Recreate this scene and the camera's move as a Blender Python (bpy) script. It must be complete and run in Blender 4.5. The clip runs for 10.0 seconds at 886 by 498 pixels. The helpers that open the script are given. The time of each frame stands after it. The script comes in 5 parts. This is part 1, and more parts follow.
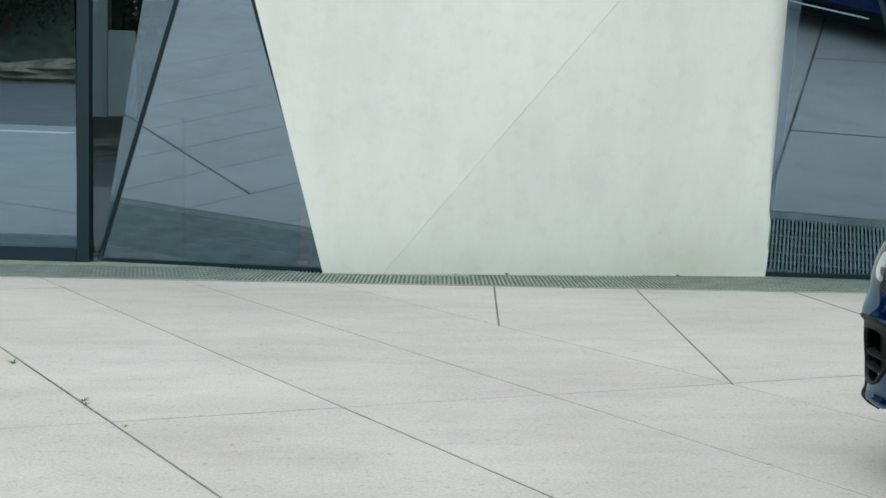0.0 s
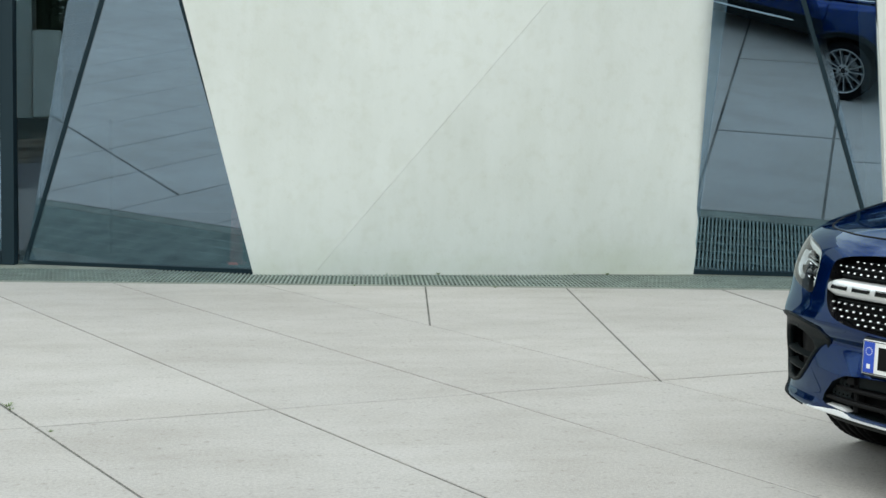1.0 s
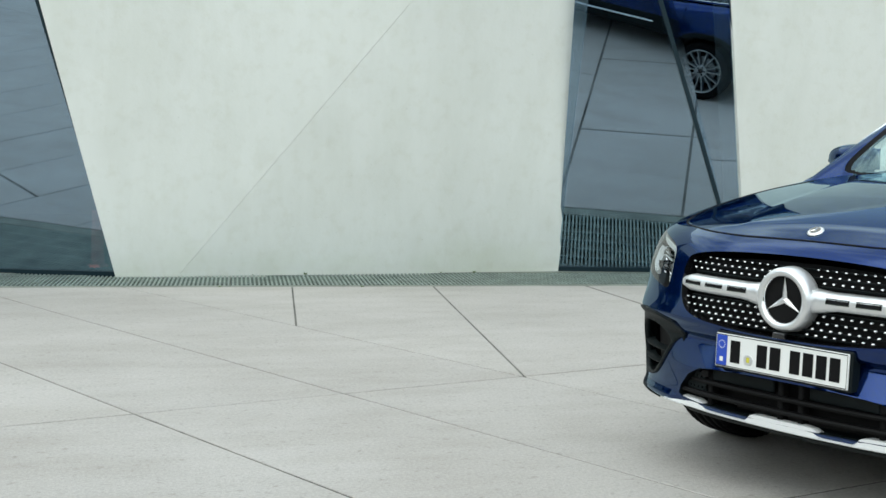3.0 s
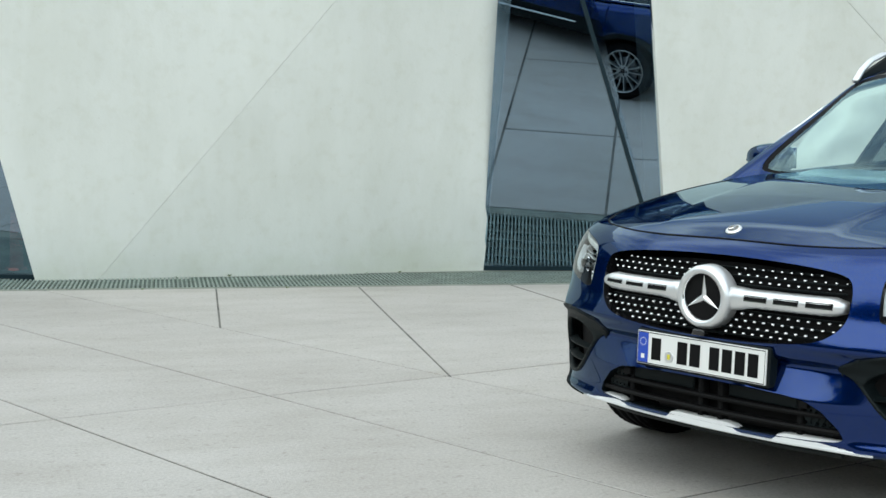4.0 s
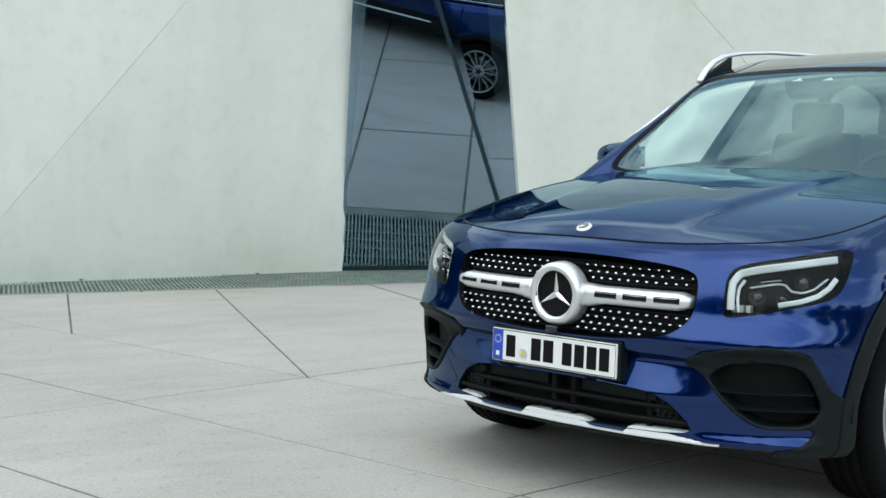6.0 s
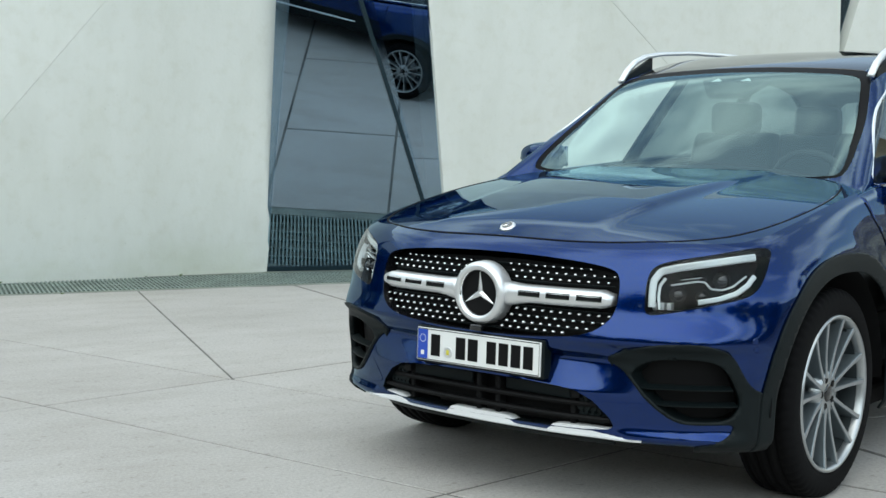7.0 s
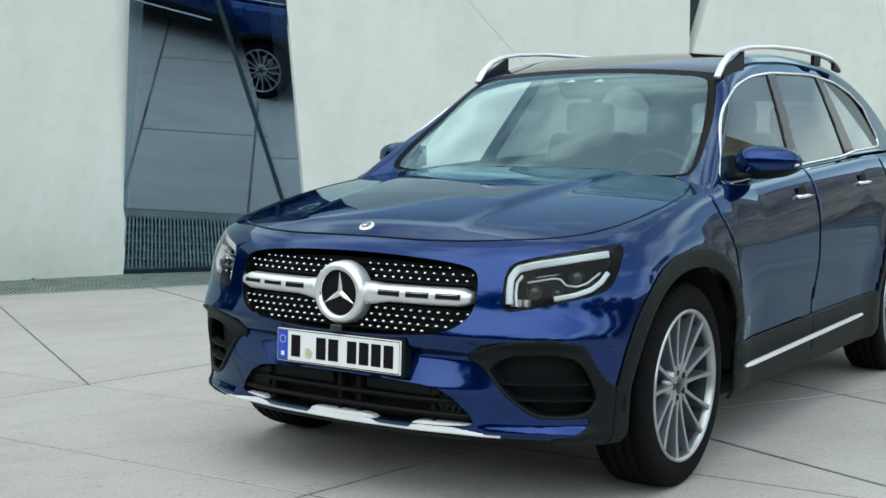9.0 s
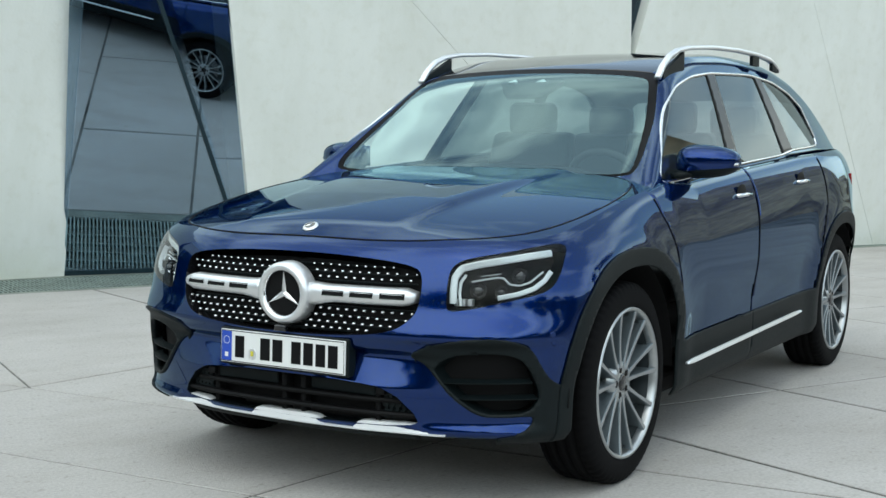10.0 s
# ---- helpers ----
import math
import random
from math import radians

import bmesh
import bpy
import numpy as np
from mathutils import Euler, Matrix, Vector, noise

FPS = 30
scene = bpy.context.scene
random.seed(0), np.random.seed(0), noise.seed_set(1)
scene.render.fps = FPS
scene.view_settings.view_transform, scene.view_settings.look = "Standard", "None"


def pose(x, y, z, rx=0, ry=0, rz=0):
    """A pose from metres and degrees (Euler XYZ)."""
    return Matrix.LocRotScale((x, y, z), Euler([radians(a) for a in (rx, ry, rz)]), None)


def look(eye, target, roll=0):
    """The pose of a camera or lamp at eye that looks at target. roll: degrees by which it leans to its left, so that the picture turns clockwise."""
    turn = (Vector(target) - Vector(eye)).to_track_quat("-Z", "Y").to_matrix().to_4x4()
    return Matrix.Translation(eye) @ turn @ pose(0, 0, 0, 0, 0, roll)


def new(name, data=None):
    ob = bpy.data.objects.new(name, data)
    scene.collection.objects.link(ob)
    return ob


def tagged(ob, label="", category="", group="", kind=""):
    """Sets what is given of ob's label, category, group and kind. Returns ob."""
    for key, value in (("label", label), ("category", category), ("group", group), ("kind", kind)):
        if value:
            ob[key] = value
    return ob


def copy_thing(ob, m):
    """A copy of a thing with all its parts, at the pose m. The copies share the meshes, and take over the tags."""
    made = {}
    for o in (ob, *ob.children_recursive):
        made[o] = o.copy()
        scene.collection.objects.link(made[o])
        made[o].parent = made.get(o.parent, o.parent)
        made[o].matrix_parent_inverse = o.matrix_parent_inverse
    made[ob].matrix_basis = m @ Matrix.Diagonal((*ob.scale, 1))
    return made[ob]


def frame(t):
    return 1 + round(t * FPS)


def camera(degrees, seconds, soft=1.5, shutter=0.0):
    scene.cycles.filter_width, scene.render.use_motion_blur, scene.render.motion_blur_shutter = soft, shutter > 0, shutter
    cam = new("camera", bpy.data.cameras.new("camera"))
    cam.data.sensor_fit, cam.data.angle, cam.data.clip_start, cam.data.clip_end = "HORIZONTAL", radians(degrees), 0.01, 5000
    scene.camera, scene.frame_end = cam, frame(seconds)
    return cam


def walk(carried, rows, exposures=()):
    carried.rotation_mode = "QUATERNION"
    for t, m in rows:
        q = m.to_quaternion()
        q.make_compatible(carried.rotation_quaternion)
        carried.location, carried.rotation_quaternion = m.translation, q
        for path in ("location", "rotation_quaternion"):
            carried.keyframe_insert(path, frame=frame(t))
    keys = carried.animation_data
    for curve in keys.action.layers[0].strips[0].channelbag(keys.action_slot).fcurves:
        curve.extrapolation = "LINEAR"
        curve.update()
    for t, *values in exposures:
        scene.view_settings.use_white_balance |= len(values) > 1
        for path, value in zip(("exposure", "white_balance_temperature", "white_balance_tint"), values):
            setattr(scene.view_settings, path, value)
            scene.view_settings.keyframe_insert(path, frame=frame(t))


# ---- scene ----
cam = camera(38.0, 10.0, soft=1.5)
# seconds, place in metres, turn in degrees: a pan on a tripod head, the lens a little ahead of its pivot
PATH = [
    (0.0, -0.0617, 0.0773, 1.2125, 84.757, -1.144, -6.224),
    (0.5, -0.0529, 0.0757, 1.2128, 84.788, -1.085, -7.654),
    (1.0, -0.0447, 0.0738, 1.213, 84.818, -1.021, -9.22),
    (1.5, -0.0371, 0.0716, 1.2133, 84.843, -1.005, -10.62),
    (2.0, -0.0301, 0.0692, 1.2136, 84.859, -0.952, -12.116),
    (2.5, -0.0238, 0.0667, 1.2139, 84.866, -0.936, -13.476),
    (4.0, -0.0082, 0.0575, 1.2149, 84.927, -0.793, -18.31),
    (4.5, -0.0042, 0.054, 1.2153, 84.959, -0.704, -19.793),
    (5.0, -0.0009, 0.0502, 1.2157, 84.963, -0.724, -21.44),
    (5.5, 0.0019, 0.0462, 1.2162, 84.981, -0.644, -22.977),
    (7.0, 0.0067, 0.0329, 1.2175, 85.012, -0.519, -27.877),
    (7.5, 0.0071, 0.028, 1.218, 85.027, -0.492, -29.481),
    (8.0, 0.0069, 0.0229, 1.2185, 85.029, -0.467, -31.072),
    (8.5, 0.006, 0.0175, 1.219, 85.033, -0.46, -32.547),
    (9.0, 0.0046, 0.0119, 1.2196, 85.039, -0.418, -34.05),
    (9.5, 0.0026, 0.0061, 1.2201, 85.043, -0.359, -35.32),
    (10.0, 0.0, 0.0, 1.2207, 85.043, -0.35, -36.52),
]
EXPOSURE = [(0.0, 0.61, 6650, 0), (10.0, 0.53, 6320, -1)]
walk(cam, [(t, pose(*row)) for t, *row in PATH], EXPOSURE)

# ---- light: blue sky between bright broken clouds, with the sun soft behind them ----
world = bpy.data.worlds.new("cloudy_sky")
scene.world = world
world.use_nodes = True
wn, wl = world.node_tree.nodes, world.node_tree.links
wn.clear()
SUN_ELEVATION, SUN_ROTATION = radians(52), radians(234)
w_out = wn.new("ShaderNodeOutputWorld")
w_back = wn.new("ShaderNodeBackground")
w_sky = wn.new("ShaderNodeTexSky")
w_sky.sky_type, w_sky.sun_disc = "NISHITA", False
w_sky.sun_elevation, w_sky.sun_rotation = SUN_ELEVATION, SUN_ROTATION
w_sky.air_density, w_sky.dust_density = 1.2, 1.2
w_coord = wn.new("ShaderNodeTexCoord")
w_map = wn.new("ShaderNodeMapping")
w_map.inputs["Scale"].default_value = (1.0, 1.0, 2.6)
w_cloud = wn.new("ShaderNodeTexNoise")
w_cloud.inputs["Scale"].default_value, w_cloud.inputs["Detail"].default_value = 2.1, 4.5
w_ramp = wn.new("ShaderNodeValToRGB")
w_ramp.color_ramp.elements[0].position, w_ramp.color_ramp.elements[0].color = 0.44, (0.14, 0.14, 0.14, 1)
w_ramp.color_ramp.elements[1].position, w_ramp.color_ramp.elements[1].color = 0.62, (1, 1, 1, 1)
w_mix = wn.new("ShaderNodeMixRGB")
w_mix.inputs[2].default_value = (9.6, 9.7, 9.7, 1)
wl.new(w_coord.outputs["Generated"], w_map.inputs[0])
wl.new(w_map.outputs[0], w_cloud.inputs["Vector"])
wl.new(w_cloud.outputs["Fac"], w_ramp.inputs[0])
wl.new(w_ramp.outputs[0], w_mix.inputs[0])
wl.new(w_sky.outputs[0], w_mix.inputs[1])
wl.new(w_mix.outputs[0], w_back.inputs[0])
w_back.inputs[1].default_value = 0.15
wl.new(w_back.outputs[0], w_out.inputs[0])
sun = new("sun", bpy.data.lights.new("sun", "SUN"))
sun.data.energy, sun.data.angle, sun.data.color = 0.7, radians(120), (1.0, 0.95, 0.88)
sun.matrix_world = look((-14, -10, 22), (0, 0, 0))


# ---- materials ----
def mat(name, base, rough=0.6, metal=0.0, vary=0.0, scale=4.0, bump=0.0, bump_scale=60.0, coat=0.0, spec=0.5, dark=None, stain=0.0, stretch=(1, 1, 1), grain=22, speck=0.35):
    """A principled material with broad stains, fine grain and relief in object space."""
    m = bpy.data.materials.new(name)
    m.use_nodes = True
    n, l = m.node_tree.nodes, m.node_tree.links
    b = n["Principled BSDF"]
    b.inputs["Roughness"].default_value, b.inputs["Metallic"].default_value = rough, metal
    b.inputs["Specular IOR Level"].default_value = spec
    b.inputs["Coat Weight"].default_value, b.inputs["Coat Roughness"].default_value = coat, 0.03
    b.inputs["Base Color"].default_value = (*base, 1)
    if vary or bump or stain:
        geo = n.new("ShaderNodeNewGeometry")
        mp = n.new("ShaderNodeMapping")
        mp.inputs["Scale"].default_value = stretch
        l.new(geo.outputs["Position"], mp.inputs[0])
    if vary or stain:
        big = n.new("ShaderNodeTexNoise")
        big.inputs["Scale"].default_value, big.inputs["Detail"].default_value, big.inputs["Roughness"].default_value = scale, 7.0, 0.62
        fine = n.new("ShaderNodeTexNoise")
        fine.inputs["Scale"].default_value, fine.inputs["Detail"].default_value = scale * grain, 4.0
        l.new(mp.outputs[0], big.inputs["Vector"])
        l.new(geo.outputs["Position"], fine.inputs["Vector"])
        add = n.new("ShaderNodeMath")
        add.operation = "MULTIPLY_ADD"
        add.inputs[1].default_value = speck
        l.new(fine.outputs["Fac"], add.inputs[0])
        l.new(big.outputs["Fac"], add.inputs[2])
        ramp = n.new("ShaderNodeValToRGB")
        d = dark or tuple(c * (1 - vary) for c in base)
        ramp.color_ramp.elements[0].position, ramp.color_ramp.elements[0].color = 0.25 + speck * 0.5, (*d, 1)
        ramp.color_ramp.elements[1].position, ramp.color_ramp.elements[1].color = 0.69 + speck * 0.5, (*(min(1, c * (1 + vary * 0.6)) for c in base), 1)
        l.new(add.outputs[0], ramp.inputs[0])
        l.new(ramp.outputs[0], b.inputs["Base Color"])
    if bump:
        bn = n.new("ShaderNodeTexNoise")
        bn.inputs["Scale"].default_value, bn.inputs["Detail"].default_value = bump_scale, 5.0
        bp = n.new("ShaderNodeBump")
        bp.inputs["Strength"].default_value, bp.inputs["Distance"].default_value = bump, 0.01
        l.new(geo.outputs["Position"], bn.inputs["Vector"])
        l.new(bn.outputs["Fac"], bp.inputs["Height"])
        l.new(bp.outputs[0], b.inputs["Normal"])
    return m


def glass_mat(name, tint, mirror, gloss=(1, 1, 1), rough=0.0, slant=0.8):
    """Thin coated pane: a clear tinted layer under a mirror layer that grows with the slant of the view."""
    m = bpy.data.materials.new(name)
    m.use_nodes = True
    n, l = m.node_tree.nodes, m.node_tree.links
    n.clear()
    out = n.new("ShaderNodeOutputMaterial")
    mix = n.new("ShaderNodeMixShader")
    tr = n.new("ShaderNodeBsdfTransparent")
    tr.inputs[0].default_value = (*tint, 1)
    gl = n.new("ShaderNodeBsdfGlossy")
    gl.inputs["Color"].default_value, gl.inputs["Roughness"].default_value = (*gloss, 1), rough
    fr = n.new("ShaderNodeLayerWeight")
    fr.inputs[0].default_value = 0.5
    pw = n.new("ShaderNodeMath")
    pw.operation = "POWER"
    pw.inputs[1].default_value = 4.0
    l.new(fr.outputs["Facing"], pw.inputs[0])
    ad = n.new("ShaderNodeMath")
    ad.operation, ad.use_clamp = "MULTIPLY_ADD", True
    ad.inputs[1].default_value, ad.inputs[2].default_value = slant, 0.045 + mirror
    l.new(pw.outputs[0], ad.inputs[0])
    l.new(ad.outputs[0], mix.inputs[0])
    l.new(tr.outputs[0], mix.inputs[1])
    l.new(gl.outputs[0], mix.inputs[2])
    l.new(mix.outputs[0], out.inputs[0])
    return m




def slab_mat():
    """Pale concrete: faint broad stains, fine grit, and small dark pits."""
    m = mat("pavement_concrete", (0.44, 0.42, 0.4), 0.82, bump=0.35, bump_scale=140)
    n, l = m.node_tree.nodes, m.node_tree.links
    b = n["Principled BSDF"]
    geo = n.new("ShaderNodeNewGeometry")
    last = None
    # scale, detail, from, to, darkest factor
    for size, detail, lo, hi, dark, stretch in ((0.6, 7, 0.38, 0.6, (0.89, 0.885, 0.875), (1, 1, 1)), (2.3, 8, 0.33, 0.56, (0.9, 0.89, 0.875), (0.6, 1.5, 1)), (75, 4, 0.32, 0.66, (0.78, 0.78, 0.77), (1, 1, 1)), (24, 5, 0.28, 0.42, (0.74, 0.73, 0.71), (1, 1, 1))):
        mp = n.new("ShaderNodeMapping")
        mp.inputs["Scale"].default_value = stretch
        l.new(geo.outputs["Position"], mp.inputs[0])
        tex = n.new("ShaderNodeTexNoise")
        tex.inputs["Scale"].default_value, tex.inputs["Detail"].default_value, tex.inputs["Roughness"].default_value = size, detail, 0.6
        l.new(mp.outputs[0], tex.inputs["Vector"])
        ramp = n.new("ShaderNodeValToRGB")
        ramp.color_ramp.elements[0].position, ramp.color_ramp.elements[0].color = lo, (*dark, 1)
        ramp.color_ramp.elements[1].position, ramp.color_ramp.elements[1].color = hi, (1, 1, 1, 1)
        l.new(tex.outputs["Fac"], ramp.inputs[0])
        mix = n.new("ShaderNodeMixRGB")
        mix.blend_type = "MULTIPLY"
        mix.inputs[0].default_value = 1.0
        mix.inputs[1].default_value = (0.482, 0.461, 0.441, 1)
        if last:
            l.new(last.outputs[0], mix.inputs[1])
        l.new(ramp.outputs[0], mix.inputs[2])
        last = mix
    # a slight difference from slab to slab
    info = n.new("ShaderNodeObjectInfo")
    tone = n.new("ShaderNodeMapRange")
    tone.inputs[3].default_value, tone.inputs[4].default_value = 0.965, 1.03
    l.new(info.outputs["Random"], tone.inputs[0])
    hsv = n.new("ShaderNodeHueSaturation")
    l.new(tone.outputs[0], hsv.inputs["Value"])
    l.new(last.outputs[0], hsv.inputs["Color"])
    l.new(hsv.outputs[0], b.inputs["Base Color"])
    return m


M_SLAB = slab_mat()
M_BED = mat("joint_bedding", (0.17, 0.165, 0.15), 0.95, vary=0.45, dark=(0.02, 0.02, 0.018), scale=1.1, bump=0.4, grain=35, speck=0.6)
M_ASPHALT = mat("asphalt", (0.15, 0.145, 0.148), 0.9, vary=0.25, scale=1.2, bump=0.4, bump_scale=120)


def concrete_mat():
    """Pale fair-faced concrete: cloudy patches, faint runs down the face, pores, and green algae in patches at the foot."""
    m = mat("fair_faced_concrete", (0.735, 0.755, 0.715), 0.75, bump=0.1, bump_scale=45)
    n, l = m.node_tree.nodes, m.node_tree.links
    b = n["Principled BSDF"]
    geo = n.new("ShaderNodeNewGeometry")
    last = None
    for size, detail, lo, hi, dark, stretch in ((0.55, 6, 0.36, 0.62, (0.93, 0.93, 0.925), (1, 1, 1)), (2.2, 7, 0.34, 0.6, (0.945, 0.945, 0.93), (1.6, 1.6, 0.35)), (9, 6, 0.3, 0.5, (0.955, 0.95, 0.93), (1, 1, 1)), (46, 3, 0.24, 0.3, (0.8, 0.8, 0.78), (1, 1, 1))):
        mp = n.new("ShaderNodeMapping")
        mp.inputs["Scale"].default_value = stretch
        l.new(geo.outputs["Position"], mp.inputs[0])
        tex = n.new("ShaderNodeTexNoise")
        tex.inputs["Scale"].default_value, tex.inputs["Detail"].default_value, tex.inputs["Roughness"].default_value = size, detail, 0.6
        l.new(mp.outputs[0], tex.inputs["Vector"])
        ramp = n.new("ShaderNodeValToRGB")
        ramp.color_ramp.elements[0].position, ramp.color_ramp.elements[0].color = lo, (*dark, 1)
        ramp.color_ramp.elements[1].position, ramp.color_ramp.elements[1].color = hi, (1, 1, 1, 1)
        l.new(tex.outputs["Fac"], ramp.inputs[0])
        mix = n.new("ShaderNodeMixRGB")
        mix.blend_type = "MULTIPLY"
        mix.inputs[0].default_value = 1.0
        mix.inputs[1].default_value = (0.785, 0.805, 0.765, 1)
        if last:
            l.new(last.outputs[0], mix.inputs[1])
        l.new(ramp.outputs[0], mix.inputs[2])
        last = mix
    # algae: patches with ragged tops that climb a hand or two from the drain
    sep = n.new("ShaderNodeSeparateXYZ")
    l.new(geo.outputs["Position"], sep.inputs[0])
    edge_noise = n.new("ShaderNodeTexNoise")
    edge_noise.inputs["Scale"].default_value, edge_noise.inputs["Detail"].default_value = 1.7, 7.0
    l.new(geo.outputs["Position"], edge_noise.inputs["Vector"])
    height = n.new("ShaderNodeMath")
    height.operation = "MULTIPLY_ADD"
    height.inputs[1].default_value = -0.55
    l.new(sep.outputs["Z"], height.inputs[0])
    l.new(edge_noise.outputs["Fac"], height.inputs[2])
    mask = n.new("ShaderNodeMapRange")
    mask.inputs[1].default_value, mask.inputs[2].default_value = 0.38, 0.66
    mask.inputs[3].default_value, mask.inputs[4].default_value = 0.0, 0.55
    l.new(height.outputs[0], mask.inputs[0])
    algae = n.new("ShaderNodeMixRGB")
    algae.blend_type = "MULTIPLY"
    algae.inputs[2].default_value = (0.84, 0.86, 0.76, 1)
    l.new(mask.outputs[0], algae.inputs[0])
    l.new(last.outputs[0], algae.inputs[1])
    l.new(algae.outputs[0], b.inputs["Base Color"])
    return m


M_CONCRETE = concrete_mat()
M_DRAIN = mat("drain_kerb_concrete", (0.2, 0.22, 0.19), 0.85, vary=0.35, scale=3.0, bump=0.3)
M_STEEL = mat("galvanised_grating", (0.24, 0.29, 0.26), 0.6, 0.3, vary=0.35, scale=5)
M_FRAME = mat("dark_window_frame", (0.011, 0.026, 0.035), 0.5, spec=0.25)
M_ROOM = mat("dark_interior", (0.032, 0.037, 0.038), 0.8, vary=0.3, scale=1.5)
M_PALE = mat("pale_interior_paint", (0.5, 0.5, 0.46), 0.7, vary=0.1)
M_GLASS = glass_mat("solar_coated_glass", (0.47, 0.55, 0.6), 0.38, (0.62, 0.8, 0.97))
M_CLEAR = glass_mat("door_glass", (0.5, 0.62, 0.7), 0.34, (0.6, 0.8, 0.97))
M_INNER = glass_mat("clear_pane", (0.8, 0.88, 0.92), 0.04, (0.7, 0.85, 1.0))
M_SLIT = glass_mat("dark_slit_glass", (0.3, 0.36, 0.4), 0.03, (0.62, 0.8, 0.97))
M_STONE = mat("rough_stone", (0.38, 0.31, 0.22), 0.9, vary=0.5, scale=2.2, bump=0.6, bump_scale=12)
M_LEAF = mat("foliage", (0.035, 0.055, 0.022), 0.8, vary=0.4, scale=3)
M_GRASS = mat("grass_bank", (0.11, 0.13, 0.085), 0.9, vary=0.4, scale=2)
M_RED = mat("red_plastic", (0.95, 0.16, 0.13), 0.5, vary=0.1)
M_LINE = mat("white_road_paint", (0.72, 0.72, 0.7), 0.7, vary=0.12, scale=8)


# ---- mesh helpers ----
def mesh_ob(name, verts, faces, material, parent=None, label="", smooth=False):
    me = bpy.data.meshes.new(name)
    me.from_pydata([tuple(v) for v in verts], [], [tuple(f) for f in faces])
    me.materials.append(material)
    if smooth:
        me.polygons.foreach_set("use_smooth", [True] * len(me.polygons))
    me.update()
    ob = new(name, me)
    if parent:
        ob.parent = parent
    if label:
        ob["label"] = label
    return ob


def part(name, bm, material, parent=None, label="", smooth=False):
    me = bpy.data.meshes.new(name)
    bm.to_mesh(me)
    bm.free()
    me.materials.append(material)
    if smooth:
        me.polygons.foreach_set("use_smooth", [True] * len(me.polygons))
    ob = new(name, me)
    if parent:
        ob.parent = parent
    if label:
        ob["label"] = label
    return ob


def prism(poly, back):
    """A solid between a polygon of 3D points and the same polygon moved by the vector back."""
    n = len(poly)
    v = [Vector(p) for p in poly] + [Vector(p) + Vector(back) for p in poly]
    f = [tuple(range(n)), tuple(range(2 * n - 1, n - 1, -1))] + [(i, i + n, (i + 1) % n + n, (i + 1) % n) for i in range(n)]
    bm = bmesh.new()
    vs = [bm.verts.new(p) for p in v]
    for q in f:
        bm.faces.new([vs[i] for i in q])
    bmesh.ops.recalc_face_normals(bm, faces=bm.faces)
    return bm


def bevel(bm, width, segments=2):
    bmesh.ops.bevel(bm, geom=list(bm.edges), offset=width, segments=segments, affect="EDGES", profile=0.6)
    return bm


def box(x0, x1, y0, y1, z0, z1, soft=0.0, segments=2):
    bm = prism([(x0, y0, z0), (x1, y0, z0), (x1, y1, z0), (x0, y1, z0)], (0, 0, z1 - z0))
    return bevel(bm, soft, segments) if soft else bm


def sweep(path, profile, up=(0, 0, 1), closed=False):
    """A bar of the given cross-section (pairs: sideways, up) along a path of points."""
    path = [Vector(p) for p in path]
    n, k = len(path), len(profile)
    verts, faces = [], []
    for i, p in enumerate(path):
        a = path[(i - 1) % n] if closed or i else p
        b = path[(i + 1) % n] if closed or i < n - 1 else p
        t = (b - a).normalized()
        s = t.cross(Vector(up)).normalized()
        w = s.cross(t)
        verts += [p + s * q[0] + w * q[1] for q in profile]
    for i in range(n if closed else n - 1):
        j = (i + 1) % n
        faces += [(i * k + a, i * k + (a + 1) % k, j * k + (a + 1) % k, j * k + a) for a in range(k)]
    if not closed:
        faces += [tuple(range(k - 1, -1, -1)), tuple((n - 1) * k + a for a in range(k))]
    bm = bmesh.new()
    vs = [bm.verts.new(p) for p in verts]
    for q in faces:
        bm.faces.new([vs[i] for i in q])
    bmesh.ops.recalc_face_normals(bm, faces=bm.faces)
    return bm


def lathe(profile, steps=48, axis="y"):
    """A ring surface: (radius, place along the axis) pairs turned round the axis."""
    verts, faces, k = [], [], len(profile)
    for i in range(steps):
        a = 2 * math.pi * i / steps
        for r, y in profile:
            verts.append((r * math.cos(a), y, r * math.sin(a)) if axis == "y" else (y, r * math.cos(a), r * math.sin(a)) if axis == "x" else (r * math.cos(a), r * math.sin(a), y))
    for i in range(steps):
        j = (i + 1) % steps
        faces += [(i * k + a, i * k + a + 1, j * k + a + 1, j * k + a) for a in range(k - 1)]
    bm = bmesh.new()
    vs = [bm.verts.new(p) for p in verts]
    for q in faces:
        bm.faces.new([vs[i] for i in q])
    bmesh.ops.remove_doubles(bm, verts=bm.verts, dist=1e-5)
    bmesh.ops.recalc_face_normals(bm, faces=bm.faces)
    return bm


def disc(r, steps=32):
    return [(r * math.cos(2 * math.pi * i / steps), r * math.sin(2 * math.pi * i / steps)) for i in range(steps)]


# ---- the ground ----
def edge_y(x):
    """The line where the paving ends at the drain along the building."""
    return 10.2 - 0.1045 * x


